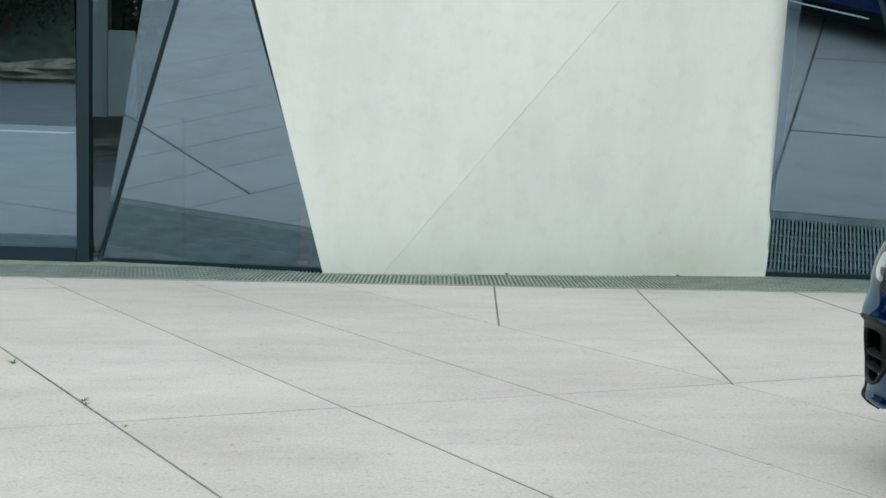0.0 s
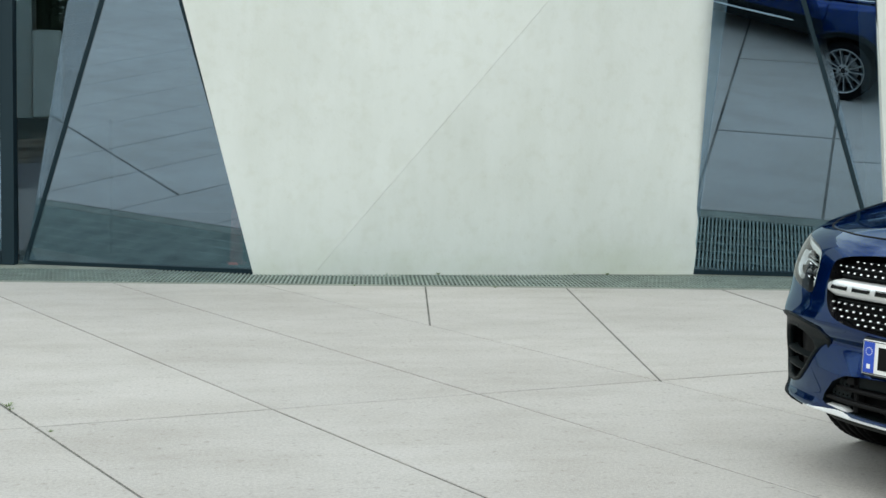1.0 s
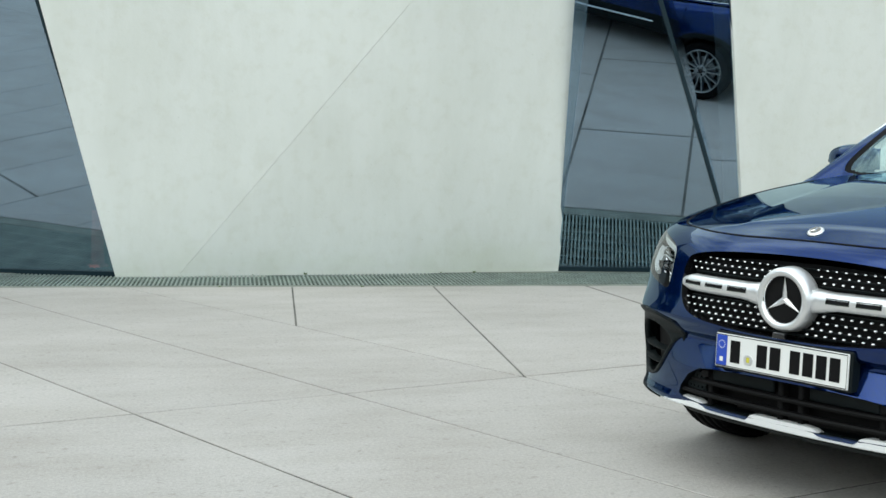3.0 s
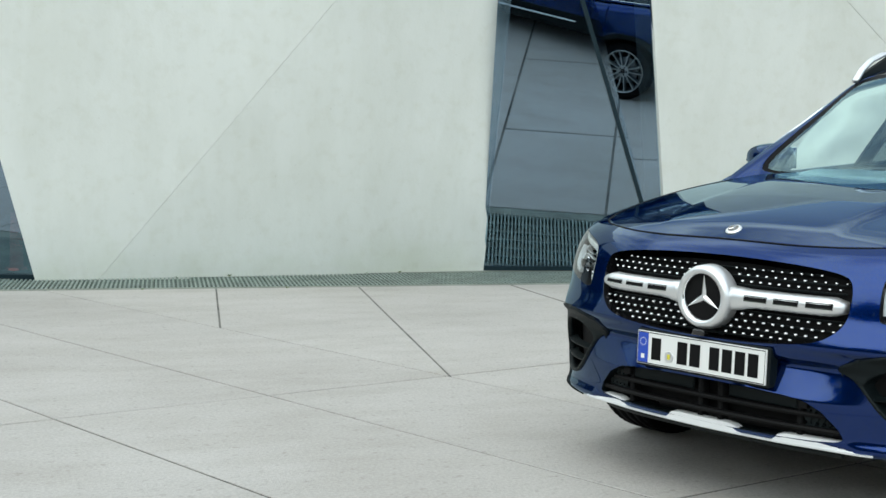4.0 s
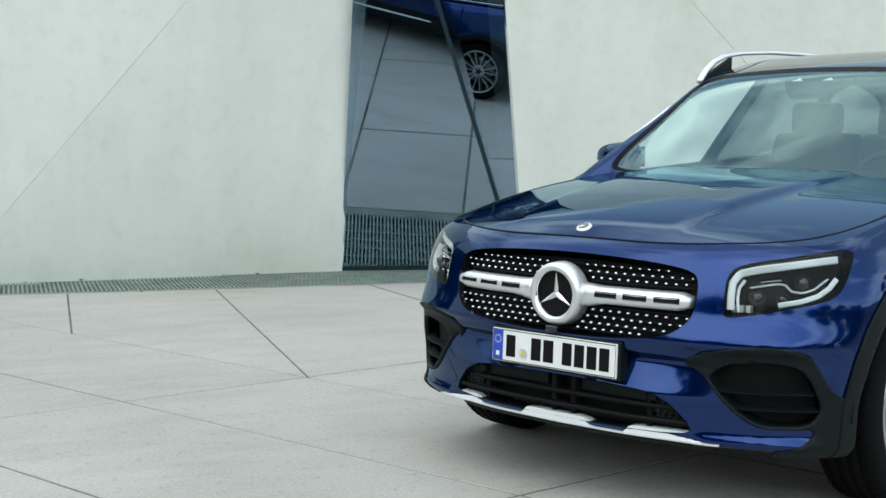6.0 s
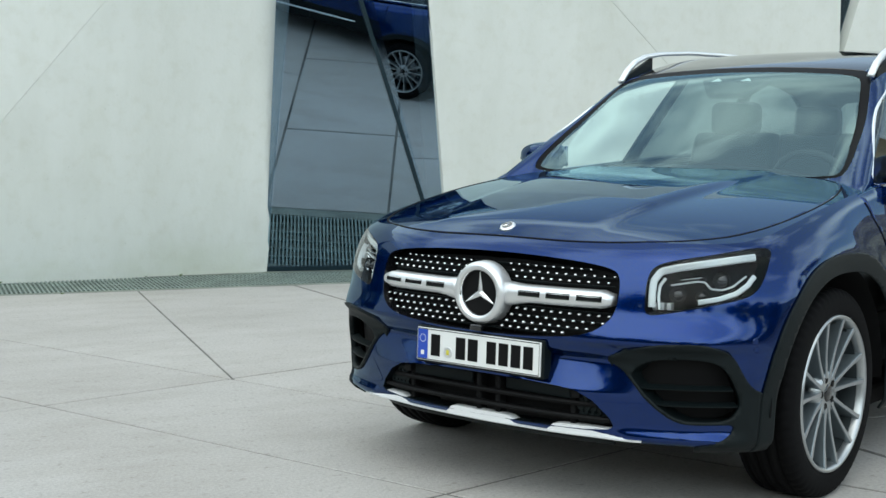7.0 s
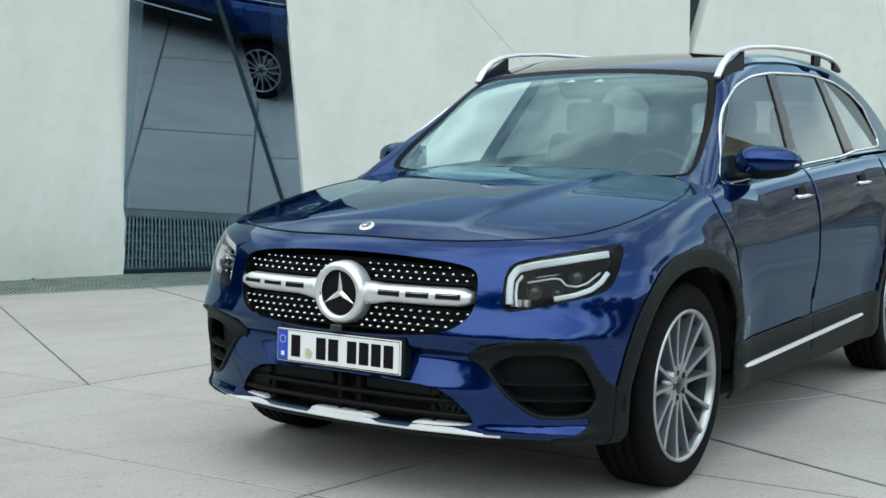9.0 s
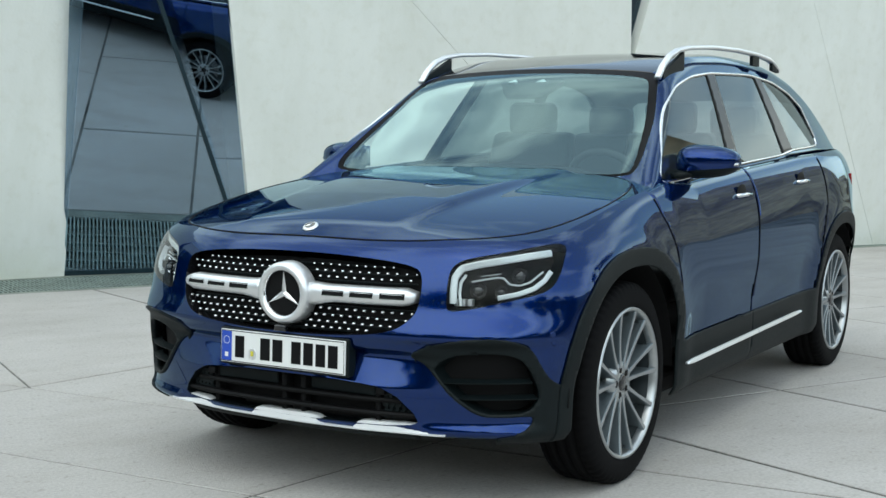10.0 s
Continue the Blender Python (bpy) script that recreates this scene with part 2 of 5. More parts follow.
ground = tagged(mesh_ob("ground", [(-400, -400, -0.35), (400, -400, -0.35), (400, 400, -0.35), (-400, 400, -0.35)], [(0, 1, 2, 3)], M_BED), "wide dark bedding ground under the paving", "ground", kind="structure")
pavement = tagged(new("pavement"), "pale grey concrete paving of large skewed slabs with dark joints", "pavement", kind="structure")
bed = part("joint_bed", prism([(-40, -40, -0.0045), (40, -40, -0.0045), (40, edge_y(40), -0.0045), (-40, edge_y(-40), -0.0045)], (0, 0, -0.345)), M_BED, pavement, "dark recessed joint bedding")


def split_poly(poly, a, b, c):
    """The parts of a convex polygon where a*x + b*y < c and > c."""
    lo, hi = [], []
    for (x0, y0), (x1, y1) in zip(poly, poly[1:] + poly[:1]):
        d0, d1 = a * x0 + b * y0 - c, a * x1 + b * y1 - c
        (lo if d0 <= 0 else hi).append((x0, y0))
        if d0 * d1 < 0:
            s = d0 / (d0 - d1)
            q = (x0 + s * (x1 - x0), y0 + s * (y1 - y0))
            lo.append(q)
            hi.append(q)
    return [p for p in (lo, hi) if len(p) > 2]


WIDE = ((-0.425, 1.0, 10.6), (1.0, 0.0, 3.82), (1.0, 0.0, 5.03), (0.1045, 1.0, 8.455))


def shrink(poly, d, main=()):
    """A convex polygon with all its sides moved inwards by d, or more where a side lies on a main joint."""
    area = sum(p[0] * q[1] - q[0] * p[1] for p, q in zip(poly, poly[1:] + poly[:1]))
    out = [tuple(p) for p in poly]
    for p, q in zip(poly, poly[1:] + poly[:1]):
        ex, ey = q[0] - p[0], q[1] - p[1]
        k = math.hypot(ex, ey)
        if k < 1e-6:
            continue
        nx, ny = (-ey / k, ex / k) if area > 0 else (ey / k, -ex / k)
        on_main = any(abs(a * q[0] + b * q[1] - c) < 1e-4 and abs(a * p[0] + b * p[1] - c) < 1e-4 for a, b, c in main)
        cut_at = nx * p[0] + ny * p[1] + (0.0135 if on_main else d)
        kept = [s for s in split_poly(out, nx, ny, cut_at)]
        out = next((s for s in kept if sum(nx * x + ny * y for x, y in s) / len(s) > cut_at), [])
        if len(out) < 3:
            return []
    return out


def cut_all(polys, lines):
    for a, b, c in lines:
        polys = [q for p in polys for q in split_poly(p, a, b, c)]
    return polys


X0, X1, Y0 = -16.0, 20.0, -1.8
field = [(X0, Y0), (X1, Y0), (X1, edge_y(X1)), (X0, edge_y(X0))]
SEAM = (1.0, 0.465, 2.06 + 0.465 * 6.13)
left_half, right_half = split_poly(field, *SEAM)
cross = [(-0.27, 1.0, 5.6 - 2.31 * k) for k in range(0, 7)]
far_left, near_left = split_poly(left_half, 1.0, 0.465, SEAM[2] - 1.08 * 2)
fan = [(1.0, 0.465, SEAM[2] - 1.08 * k) for k in range(1, 20)]
slabs = cut_all([near_left], fan[:1] + cross) + cut_all([far_left], fan[2:] + cross[:1] + cross[2:] + [(-0.425, 1.0, 10.6)])
middle, right_block = split_poly(right_half, 1.0, 0.0, 3.82)
slabs += cut_all([middle], [(1.0, -0.134, 2.57 - 1.13 * k - 0.134 * 9.93) for k in (0, 1)] + cross)
yard_edge = (0.66, -1.0, 0.05)
paved, open_yard = split_poly(right_block, *yard_edge)
slabs += cut_all([paved], [(1.0, 0.0, 3.82 + 1.21 * k) for k in range(1, 14)] + [(0.1045, 1.0, 8.455 - 1.96 * k) for k in range(0, 6)])
slabs.sort(key=lambda p: abs(sum(q[0] for q in p) / len(p) - 3) + abs(sum(q[1] for q in p) / len(p) - 6))
far_slabs = bmesh.new()
for i, poly in enumerate(slabs):
    s = shrink(poly, 0.009 if min(q[0] for q in poly) > 3.7 or (max(q[1] for q in poly) < 5.9 and max(q[0] for q in poly) > 2.2) else 0.0062, WIDE)
    if len(s) < 3:
        continue
    top = -0.0012 * random.random()
    inner = shrink(s, 0.003) or s
    if len(inner) != len(s):
        inner = s
    n = len(s)
    verts = [(x, y, top) for x, y in inner] + [(x, y, top - 0.0025) for x, y in s] + [(x, y, -0.02) for x, y in s]
    faces = [tuple(range(n))] + [(k + n * r, k + n * (r + 1), (k + 1) % n + n * (r + 1), (k + 1) % n + n * r) for r in (0, 1) for k in range(n)]
    bm = bmesh.new()
    vs = [bm.verts.new(v) for v in verts]
    for f in faces:
        bm.faces.new([vs[k] for k in f])
    bmesh.ops.recalc_face_normals(bm, faces=bm.faces)
    if i < 150:
        part("slab", bm, M_SLAB, pavement)
    else:
        tmp = bpy.data.meshes.new("tmp")
        bm.to_mesh(tmp)
        bm.free()
        far_slabs.from_mesh(tmp)
        bpy.data.meshes.remove(tmp)
tagged(part("far_slabs", far_slabs, M_SLAB, pavement, "more pale slabs farther off"), kind="stuff")
yard = tagged(mesh_ob("road", [(-60, -60, 0.0), (60, -60, 0.0), (60, Y0 - 0.01, 0.0), (-60, Y0 - 0.01, 0.0)], [(0, 1, 2, 3)], M_ASPHALT), "grey asphalt road beyond the paving", "road", kind="structure")
# unseen ground, added and kept dark so the car's doors mirror less light
M_APRON = mat("dim_reflected_ground", (0.27, 0.255, 0.25), 0.85, vary=0.25, scale=0.8, bump=0.3, bump_scale=120)
apron = tagged(mesh_ob("unseen_apron", [(x, y, 0.0) for x, y in shrink(open_yard, 0.01)], [tuple(range(len(shrink(open_yard, 0.01))))], M_APRON), "unseen darker ground added to dim the reflections in the car doors", "road", kind="structure")

# ---- the drain along the building: kerb, channel and grating ----
drain = tagged(new("drain"), "green-grey concrete drain channel with a steel grating along the wall", "drain", kind="structure")
part("channel_floor", prism([(-20, edge_y(-20) + 0.002, -0.11), (20, edge_y(20) + 0.002, -0.11), (20, 12.6, -0.11), (-20, 14, -0.11)], (0, 0, -0.2)), M_DRAIN, drain)
for y0, y1, nm in ((0.004, 0.13, "kerb"), (1.04, 1.9, "kerb")):
    part(nm, prism([(-12, edge_y(-12) + y0, -0.004), (16, edge_y(16) + y0, -0.004), (16, edge_y(16) + min(y1, 1.2), -0.004), (-12, edge_y(-12) + y1, -0.004)], (0, 0, -0.29)), M_DRAIN, drain)


def grating_mesh():
    bm = bmesh.new()

    def bar(x0, x1, y0, y1, z0, z1):
        vs = [bm.verts.new(p) for p in ((x0, y0, z0), (x1, y0, z0), (x1, y1, z0), (x0, y1, z0), (x0, y0, z1), (x1, y0, z1), (x1, y1, z1), (x0, y1, z1))]
        for q in ((3, 2, 1, 0), (4, 5, 6, 7), (0, 1, 5, 4), (1, 2, 6, 5), (2, 3, 7, 6), (3, 0, 4, 7)):
            bm.faces.new([vs[i] for i in q])

    for k in range(29):
        bar(0.012 + k * 0.0345, 0.027 + k * 0.0345, 0.0, 0.9, -0.035, 0.0)
    for k in range(7):
        bar(0.0, 0.99, 0.0 + k * 0.148, 0.0125 + k * 0.148, -0.034, -0.002)
    me = bpy.data.meshes.new("grating_panel")
    bm.to_mesh(me)
    bm.free()
    me.materials.append(M_STEEL)
    return me


grate = grating_mesh()
SLOPE = math.degrees(math.atan(-0.1045))
for k in range(-10, 15):
    p = new("grating_panel", grate)
    p.parent = drain
    p.matrix_basis = pose(k * 0.995, edge_y(k * 0.995) + 0.135, -0.006, 0, 0, SLOPE)

# ---- the building ----
TOP = 4.2


def lean_plane(p0, tilt, turn):
    a, b = radians(tilt), radians(turn)
    n = Vector((math.sin(b) * math.cos(a), -math.cos(b) * math.cos(a), -math.sin(a)))
    return Vector(p0), n


def on_plane(plane, x, z):
    p, n = plane
    return Vector((x, p.y - (n.x * (x - p.x) + n.z * (z - p.z)) / n.y, z))


PANEL = lean_plane((0, 10.98, 0), 11.3, 0)
FLANK = lean_plane((3.98, 10.95, 0), 10.9, -13.1)


def along(p, q, z):
    """The point at height z on the line through p and q."""
    p, q = Vector(p), Vector(q)
    return p + (q - p) * ((z - p.z) / (q.z - p.z))


# the folded concrete panel between the two windows
fold_lo, fold_hi = on_plane(PANEL, 0.43, 0), along(on_plane(PANEL, 0.43, 0), on_plane(PANEL, 2.42, 2.307), TOP)
right_lo, right_hi = on_plane(PANEL, 3.988, 0), along(on_plane(PANEL, 3.988, 0), on_plane(PANEL, 4.043, 2.356), TOP)
PANEL_L = lean_plane(fold_lo, 8.5, -3.33)
left_lo = on_plane(PANEL_L, 0.187, 0)
left_hi = along(left_lo, on_plane(PANEL_L, -0.418, 2.22), TOP)
wall_panel = tagged(new("wall_1"), "pale fair-faced concrete wall panel with a diagonal fold", "wall", kind="structure")
for nm, poly in (("upper_facet", [left_lo, fold_lo - Vector((0.0024, 0, 0)), fold_hi - Vector((0.0024, 0, 0)), left_hi]), ("lower_facet", [fold_lo, right_lo, right_hi, fold_hi])):
    part(nm, prism([p - Vector((0, 0, 0.25)) if p.z < 0.01 else p for p in poly], (0, 0.35, 0)), M_CONCRETE, wall_panel)

# the long concrete flank that comes forward, with a narrow slit window
flank = tagged(new("wall_2"), "pale concrete flank wall leaning out over the drain", "wall", kind="structure")
f_lo = on_plane(FLANK, 5.68, 0)
f_hi = along(f_lo, on_plane(FLANK, 5.229, 2.411), TOP)
FLANK = lean_plane(f_lo, 10.9, -11.0)
f_hi = along(f_lo, on_plane(FLANK, 5.233, 2.397), TOP)


def flank_poly(points):
    return [on_plane(FLANK, x, z) for x, z in points]


# four slabs with fine seams, and the slit that narrows downwards between two of them
for poly in ([f_lo + Vector((0, 0, -0.25))] + flank_poly([(9.372, -0.25), (9.372, 0.356)]) + [f_hi],
             flank_poly([(9.374, 0.36), (9.374, 1.928), (8.983, TOP)]) + [f_hi + Vector((0.004, 0, 0))],
             flank_poly([(9.376, -0.25), (13.198, -0.25), (10.678, TOP), (9.69, TOP), (9.376, 1.93)]),
             flank_poly([(13.202, -0.25), (16, -0.25), (16, TOP), (10.682, TOP)])):
    part("panel", prism(poly, (0, 0.35, 0)), M_CONCRETE, flank)


def pane_window(name, panes, bars, label, glass):
    w = tagged(new(name), label, "window", kind="structure")
    for poly in panes:
        n = (Vector(poly[1]) - Vector(poly[0])).cross(Vector(poly[2]) - Vector(poly[0])).normalized()
        if n.y > 0:
            n = -n
        ob = part("pane", prism(poly, -n * 0.012), glass, w)
        ob.visible_shadow = False
    for a, b, width in bars:
        a, b = Vector(a), Vector(b)
        part("frame", sweep([a, b], [(-width / 2, -0.05), (width / 2, -0.05), (width / 2, 0.012), (-width / 2, 0.012)], up=(0, -1, -0.2)), M_FRAME, w)
    return w


# the right-hand window: two panes that lean out and meet at a slanting bar
PANE_A, PANE_B = lean_plane((3.98, 10.95, 0), 13.5, -13.5), lean_plane((3.98, 10.95, 0), 10.9, -13.1)
a_bl, a_br = on_plane(PANE_A, 3.983, 0.02), on_plane(PANE_A, 5.585, 0.02)
bar_hi = along(a_br, on_plane(PANE_A, 4.65, 2.22), TOP)
a_tl = on_plane(PANE_A, 4.0, TOP)
b_br, b_bl = on_plane(PANE_B, 5.70, 0.02), on_plane(PANE_B, 5.60, 0.02)
b_hi = along(b_bl, on_plane(PANE_B, 4.703, 2.249), TOP)
b_tr = along(on_plane(PANE_B, 5.68, 0.0), on_plane(PANE_B, 5.229, 2.411), TOP)
pane_window("window_2", [[a_bl, a_br, bar_hi, a_tl], [b_bl, b_br, b_tr + Vector((0.03, 0, 0)), b_hi]],
            [(a_br, bar_hi, 0.035), (on_plane(PANE_B, 5.672, 0.02), b_tr, 0.035), (a_bl, a_br, 0.04)],
            "tall dark reflecting window of two leaning panes", M_GLASS)
slit_glass = [on_plane(FLANK, 9.0, 1.7) + Vector((0, 0.12, 0)), on_plane(FLANK, 9.8, 1.7) + Vector((0, 0.12, 0)), on_plane(FLANK, 9.9, TOP) + Vector((0, 0.12, 0)), on_plane(FLANK, 8.8, TOP) + Vector((0, 0.12, 0))]
pane_window("window_3", [slit_glass], [], "narrow dark slit window between concrete panels", M_SLIT)

# the left-hand window: one leaning pane in a dark frame, and a glass door beside it
PANE_L = lean_plane((0.17, 11.0, 0), 8.8, -20.7)
l_bl, l_br = on_plane(PANE_L, -1.844, 0.01), on_plane(PANE_L, 0.17, 0.01)
l_tl, l_tr = along(l_bl, on_plane(PANE_L, -1.112, 2.25), TOP), along(l_br, on_plane(PANE_L, -0.468, 2.25), TOP)
pane_window("window_1", [[l_bl, l_br, l_tr, l_tl]], [(l_bl, l_tl, 0.036), (l_br, l_tr, 0.04), (l_bl, l_br, 0.045)], "dark reflecting trapezoid window leaning outwards", M_GLASS)
door = tagged(new("door_1"), "glass entrance door in a dark slate-blue metal frame", "door", kind="structure")
d0, d1 = Vector((-3.6, 12.0, 0)), Vector((-2.03, 11.725, 0))
up = Vector((0, 0, 3.4))
lean = Vector((0, -0.136, 0))
ob = part("pane", prism([d0, d1, d1 + up + lean, d0 + up + lean], (0.0, 0.012, 0)), M_CLEAR, door)
ob.visible_shadow = False
part("post", sweep([(-1.965, 11.70, 0), (-1.95, 11.70, 3.4)], [(-0.055, -0.05), (0.055, -0.05), (0.055, 0.05), (-0.055, 0.05)], up=(0.18, 1, 0)), M_FRAME, door)
part("bottom_rail", sweep([d0 + Vector((0, -0.02, 0.06)), d1 + Vector((0, -0.02, 0.06))], [(-0.03, -0.06), (0.03, -0.06), (0.03, 0.06), (-0.03, 0.06)]), M_FRAME, door)
part("side_pane", prism([(-1.89, 11.72, 0), (-1.75, 11.72, 0), (-0.6, 11.62, 3.4), (-1.89, 11.72, 3.4)], (0, 0.012, 0)), M_INNER, door).visible_shadow = False

# shell that closes the building, and the dim room behind the glass
shell = tagged(new("wall_3"), "plain closing walls and roof of the building", "wall", kind="structure")
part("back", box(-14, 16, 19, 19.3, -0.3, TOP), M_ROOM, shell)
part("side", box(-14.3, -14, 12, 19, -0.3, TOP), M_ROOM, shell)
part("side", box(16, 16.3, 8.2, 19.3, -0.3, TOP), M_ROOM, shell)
part("front", box(-14, -3.62, 12.0, 12.3, -0.3, TOP), M_CONCRETE, shell)
part("lintel", box(-3.62, -0.3, 11.9, 12.2, 3.4, TOP), M_CONCRETE, shell)
roof = tagged(part("ceiling", prism([(-14, 12.1, TOP), (-1.2, 11.9, TOP), (0, 10.6, TOP), (4, 10.3, TOP), (10, 9.0, TOP), (16, 7.9, TOP), (16, 19.3, TOP), (-14, 19.3, TOP)], (0, 0, 0.3)), M_CONCRETE), "flat roof slab closing the building", "roof", kind="structure")
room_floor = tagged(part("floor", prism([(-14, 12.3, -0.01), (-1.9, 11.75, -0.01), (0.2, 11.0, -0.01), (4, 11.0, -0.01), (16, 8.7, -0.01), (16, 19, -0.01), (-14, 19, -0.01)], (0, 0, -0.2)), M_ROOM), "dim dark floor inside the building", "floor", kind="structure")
column = tagged(part("column", box(-2.16, -1.95, 13.0, 13.3, -0.01, TOP, 0.01), M_PALE), "pale column inside the glass entrance", "column", kind="structure")
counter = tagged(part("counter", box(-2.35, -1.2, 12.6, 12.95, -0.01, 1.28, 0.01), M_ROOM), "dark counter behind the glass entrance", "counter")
panel = tagged(part("display_panel", box(-1.92, -1.65, 12.78, 12.84, 1.28, 2.11, 0.03, 3), M_PALE), "pale upright panel standing on the counter", "panel")
marker = tagged(part("traffic_marker", lathe([(0.0, 0.0), (0.085, 0.0), (0.085, 0.02), (0.055, 0.03), (0.045, 0.47), (0.0, 0.48)], 24, "z"), M_RED, smooth=True), "slim red plastic marker post behind the window", "marker")
marker.location = (-0.015, 11.15, 0.06)

# ---- behind the camera: stone wall, bank and trees, seen in reflections ----
stone_wall = tagged(new("boundary_wall"), "rough sandstone boundary wall across the yard", "wall", kind="structure")
stone_mesh = bmesh.new()
rows_y, cols_x = 9, 120
grid = [[stone_mesh.verts.new((-45 + 90 * i / cols_x, -18.4 + 0.35 * noise.noise((i * 0.7, j * 0.9, 2)), -0.3 + 1.05 * j / rows_y + (0.25 * noise.noise((i * 0.31, 3, 1)) if j == rows_y else 0))) for i in range(cols_x + 1)] for j in range(rows_y + 1)]
for j in range(rows_y):
    for i in range(cols_x):
        stone_mesh.faces.new((grid[j][i], grid[j][i + 1], grid[j + 1][i + 1], grid[j + 1][i]))
part("face", stone_mesh, M_STONE, stone_wall)
bank = tagged(new("hillside"), "steep wooded hillside above the stone wall", "hill", kind="structure")
hill = bmesh.new()


def rise(a):
    """How high the hill stands in each direction round the yard, in degrees from the x axis."""
    return float(np.interp(a, [120, 150, 175, 215, 245, 300, 340], [0.5, 1.0, 1.0, 0.8, 0.42, 0.3, 0.3]))


hrows = []
for j in range(9):
    row = []
    for i in range(73):
        a = 125 + 215 * i / 72
        r = 37.0 + 6.0 * j
        z = (0.9 + 17.0 * rise(a) * (1 - math.exp(-j * 0.4)) + 1.6 * noise.noise((i * 0.3, j * 0.5, 5)) * min(1, j * 0.5)) if j else -0.4
        row.append(hill.verts.new((2 + r * math.cos(radians(a)), 4 + r * math.sin(radians(a)), z)))
    hrows.append(row)
for p, q in zip(hrows, hrows[1:]):
    for i in range(72):
        hill.faces.new((p[i], p[i + 1], q[i + 1], q[i]))
part("slope", hill, M_GRASS, bank, smooth=True)


def tree_meshes(seed):
    rnd = random.Random(seed)
    trunk = bmesh.new()

    def limb(p, q, r0, r1):
        b = sweep([p, p.lerp(q, 0.5) + Vector((rnd.uniform(-.1, .1), rnd.uniform(-.1, .1), 0)), q], [(x * r0, y * r0) for x, y in disc(1, 7)], up=(0.3, 1, 0.1))
        b.verts.ensure_lookup_table()
        k = len(b.verts) // 3
        for v in list(b.verts)[2 * k:]:
            v.co = q + (v.co - q) * (r1 / r0)
        me = bpy.data.meshes.new("tmp")
        b.to_mesh(me)
        b.free()
        trunk.from_mesh(me)
        bpy.data.meshes.remove(me)

    h = rnd.uniform(2.2, 3.0)
    limb(Vector((0, 0, -0.3)), Vector((0, 0, h)), 0.22, 0.15)
    ends = []
    for i in range(7):
        a = i * 0.9 + rnd.uniform(-.3, .3)
        q = Vector((math.cos(a) * rnd.uniform(.8, 1.7), math.sin(a) * rnd.uniform(.8, 1.7), h + rnd.uniform(.9, 3.0)))
        limb(Vector((0, 0, h - rnd.uniform(0, .6))), q, 0.09, 0.03)
        ends.append(q)
    verts, faces = [], []
    for i in range(5000):
        c = rnd.choice(ends)
        d = Vector((rnd.gauss(0, 1), rnd.gauss(0, 1), rnd.gauss(0, .8)))
        p = c + d * 0.55
        n = Vector((rnd.gauss(0, 1), rnd.gauss(0, 1), rnd.gauss(0, 1))).normalized()
        s = n.orthogonal().normalized() * rnd.uniform(.05, .11)
        w = n.cross(s) * 0.6
        k = len(verts)
        verts += [p - s, p + w, p + s, p - w]
        faces.append((k, k + 1, k + 2, k + 3))
    return trunk, verts, faces


M_BARK = mat("bark", (0.1, 0.075, 0.05), 0.9, vary=0.4, scale=6, bump=0.5)
first = tagged(new("tree"), "leafy tree above the stone wall", "tree", "trees on the bank")
tr, lv, lf = tree_meshes(3)
part("trunk", tr, M_BARK, first)
mesh_ob("crown", lv, lf, M_LEAF, first)
first.matrix_basis = pose(2 + 40 * math.cos(radians(200)), 4 + 40 * math.sin(radians(200)), 3.6)
rnd = random.Random(11)
for k in range(46):
    a = 132 + 3.9 * k + rnd.uniform(-1, 1)
    r = 39 + 3.4 * (k % 3) + rnd.uniform(-1, 1)
    copy_thing(first, pose(2 + r * math.cos(radians(a)), 4 + r * math.sin(radians(a)), -3.4 + 17 * rise(a) * (1 - math.exp(-(r - 37) / 6 * 0.4)), 0, 0, a * 40) @ Matrix.Scale(rnd.uniform(1.6, 2.5) * (0.6 + 0.4 * rise(a)), 4))
marking = tagged(part("road_marking", prism([(-15.0, -0.6, 0.004), (-8.96, -0.5, 0.004), (-8.96, -0.15, 0.004), (-15.0, -0.25, 0.004)], (0, 0, -0.003)), M_LINE), "white painted line on the paving", "road marking", kind="structure")

# ---- beyond the end of the building: a sandstone outcrop with trees, mirrored in the car's side ----
crag = tagged(new("rock_outcrop"), "pale sandstone outcrop at the end of the yard", "rock", kind="structure")


def crag_top(y):
    return float(np.interp(y, [-16, -4, 2, 5, 7.2, 8.0, 8.7, 10, 14, 20], [2.0, 3.0, 5.0, 9.0, 9.6, 7.2, 5.4, 3.2, 2.0, 2.4]))


crag_bm = bmesh.new()
crag_rows = [[crag_bm.verts.new((27 + 1.3 * noise.noise((i * 0.3, j * 0.4, 7)) + 0.35 * j, -16 + 36 * i / 90, (-0.4 if j == 0 else crag_top(-16 + 36 * i / 90) * (j / 12) + 0.7 * noise.noise((i * 0.28, 1.5, 3 + j * 0.1)) * j / 12))) for i in range(91)] for j in range(13)]
for p, q in zip(crag_rows, crag_rows[1:]):
    for i in range(90):
        crag_bm.faces.new((p[i], p[i + 1], q[i + 1], q[i]))
part("face", crag_bm, M_STONE, crag)
for k, (x, y, z, size) in enumerate(((33, -6.0, 4.0, 1.3), (34, -11.0, 3.0, 1.1))):
    copy_thing(first, pose(x, y, z, 0, 0, 70 * k) @ Matrix.Scale(size, 4))


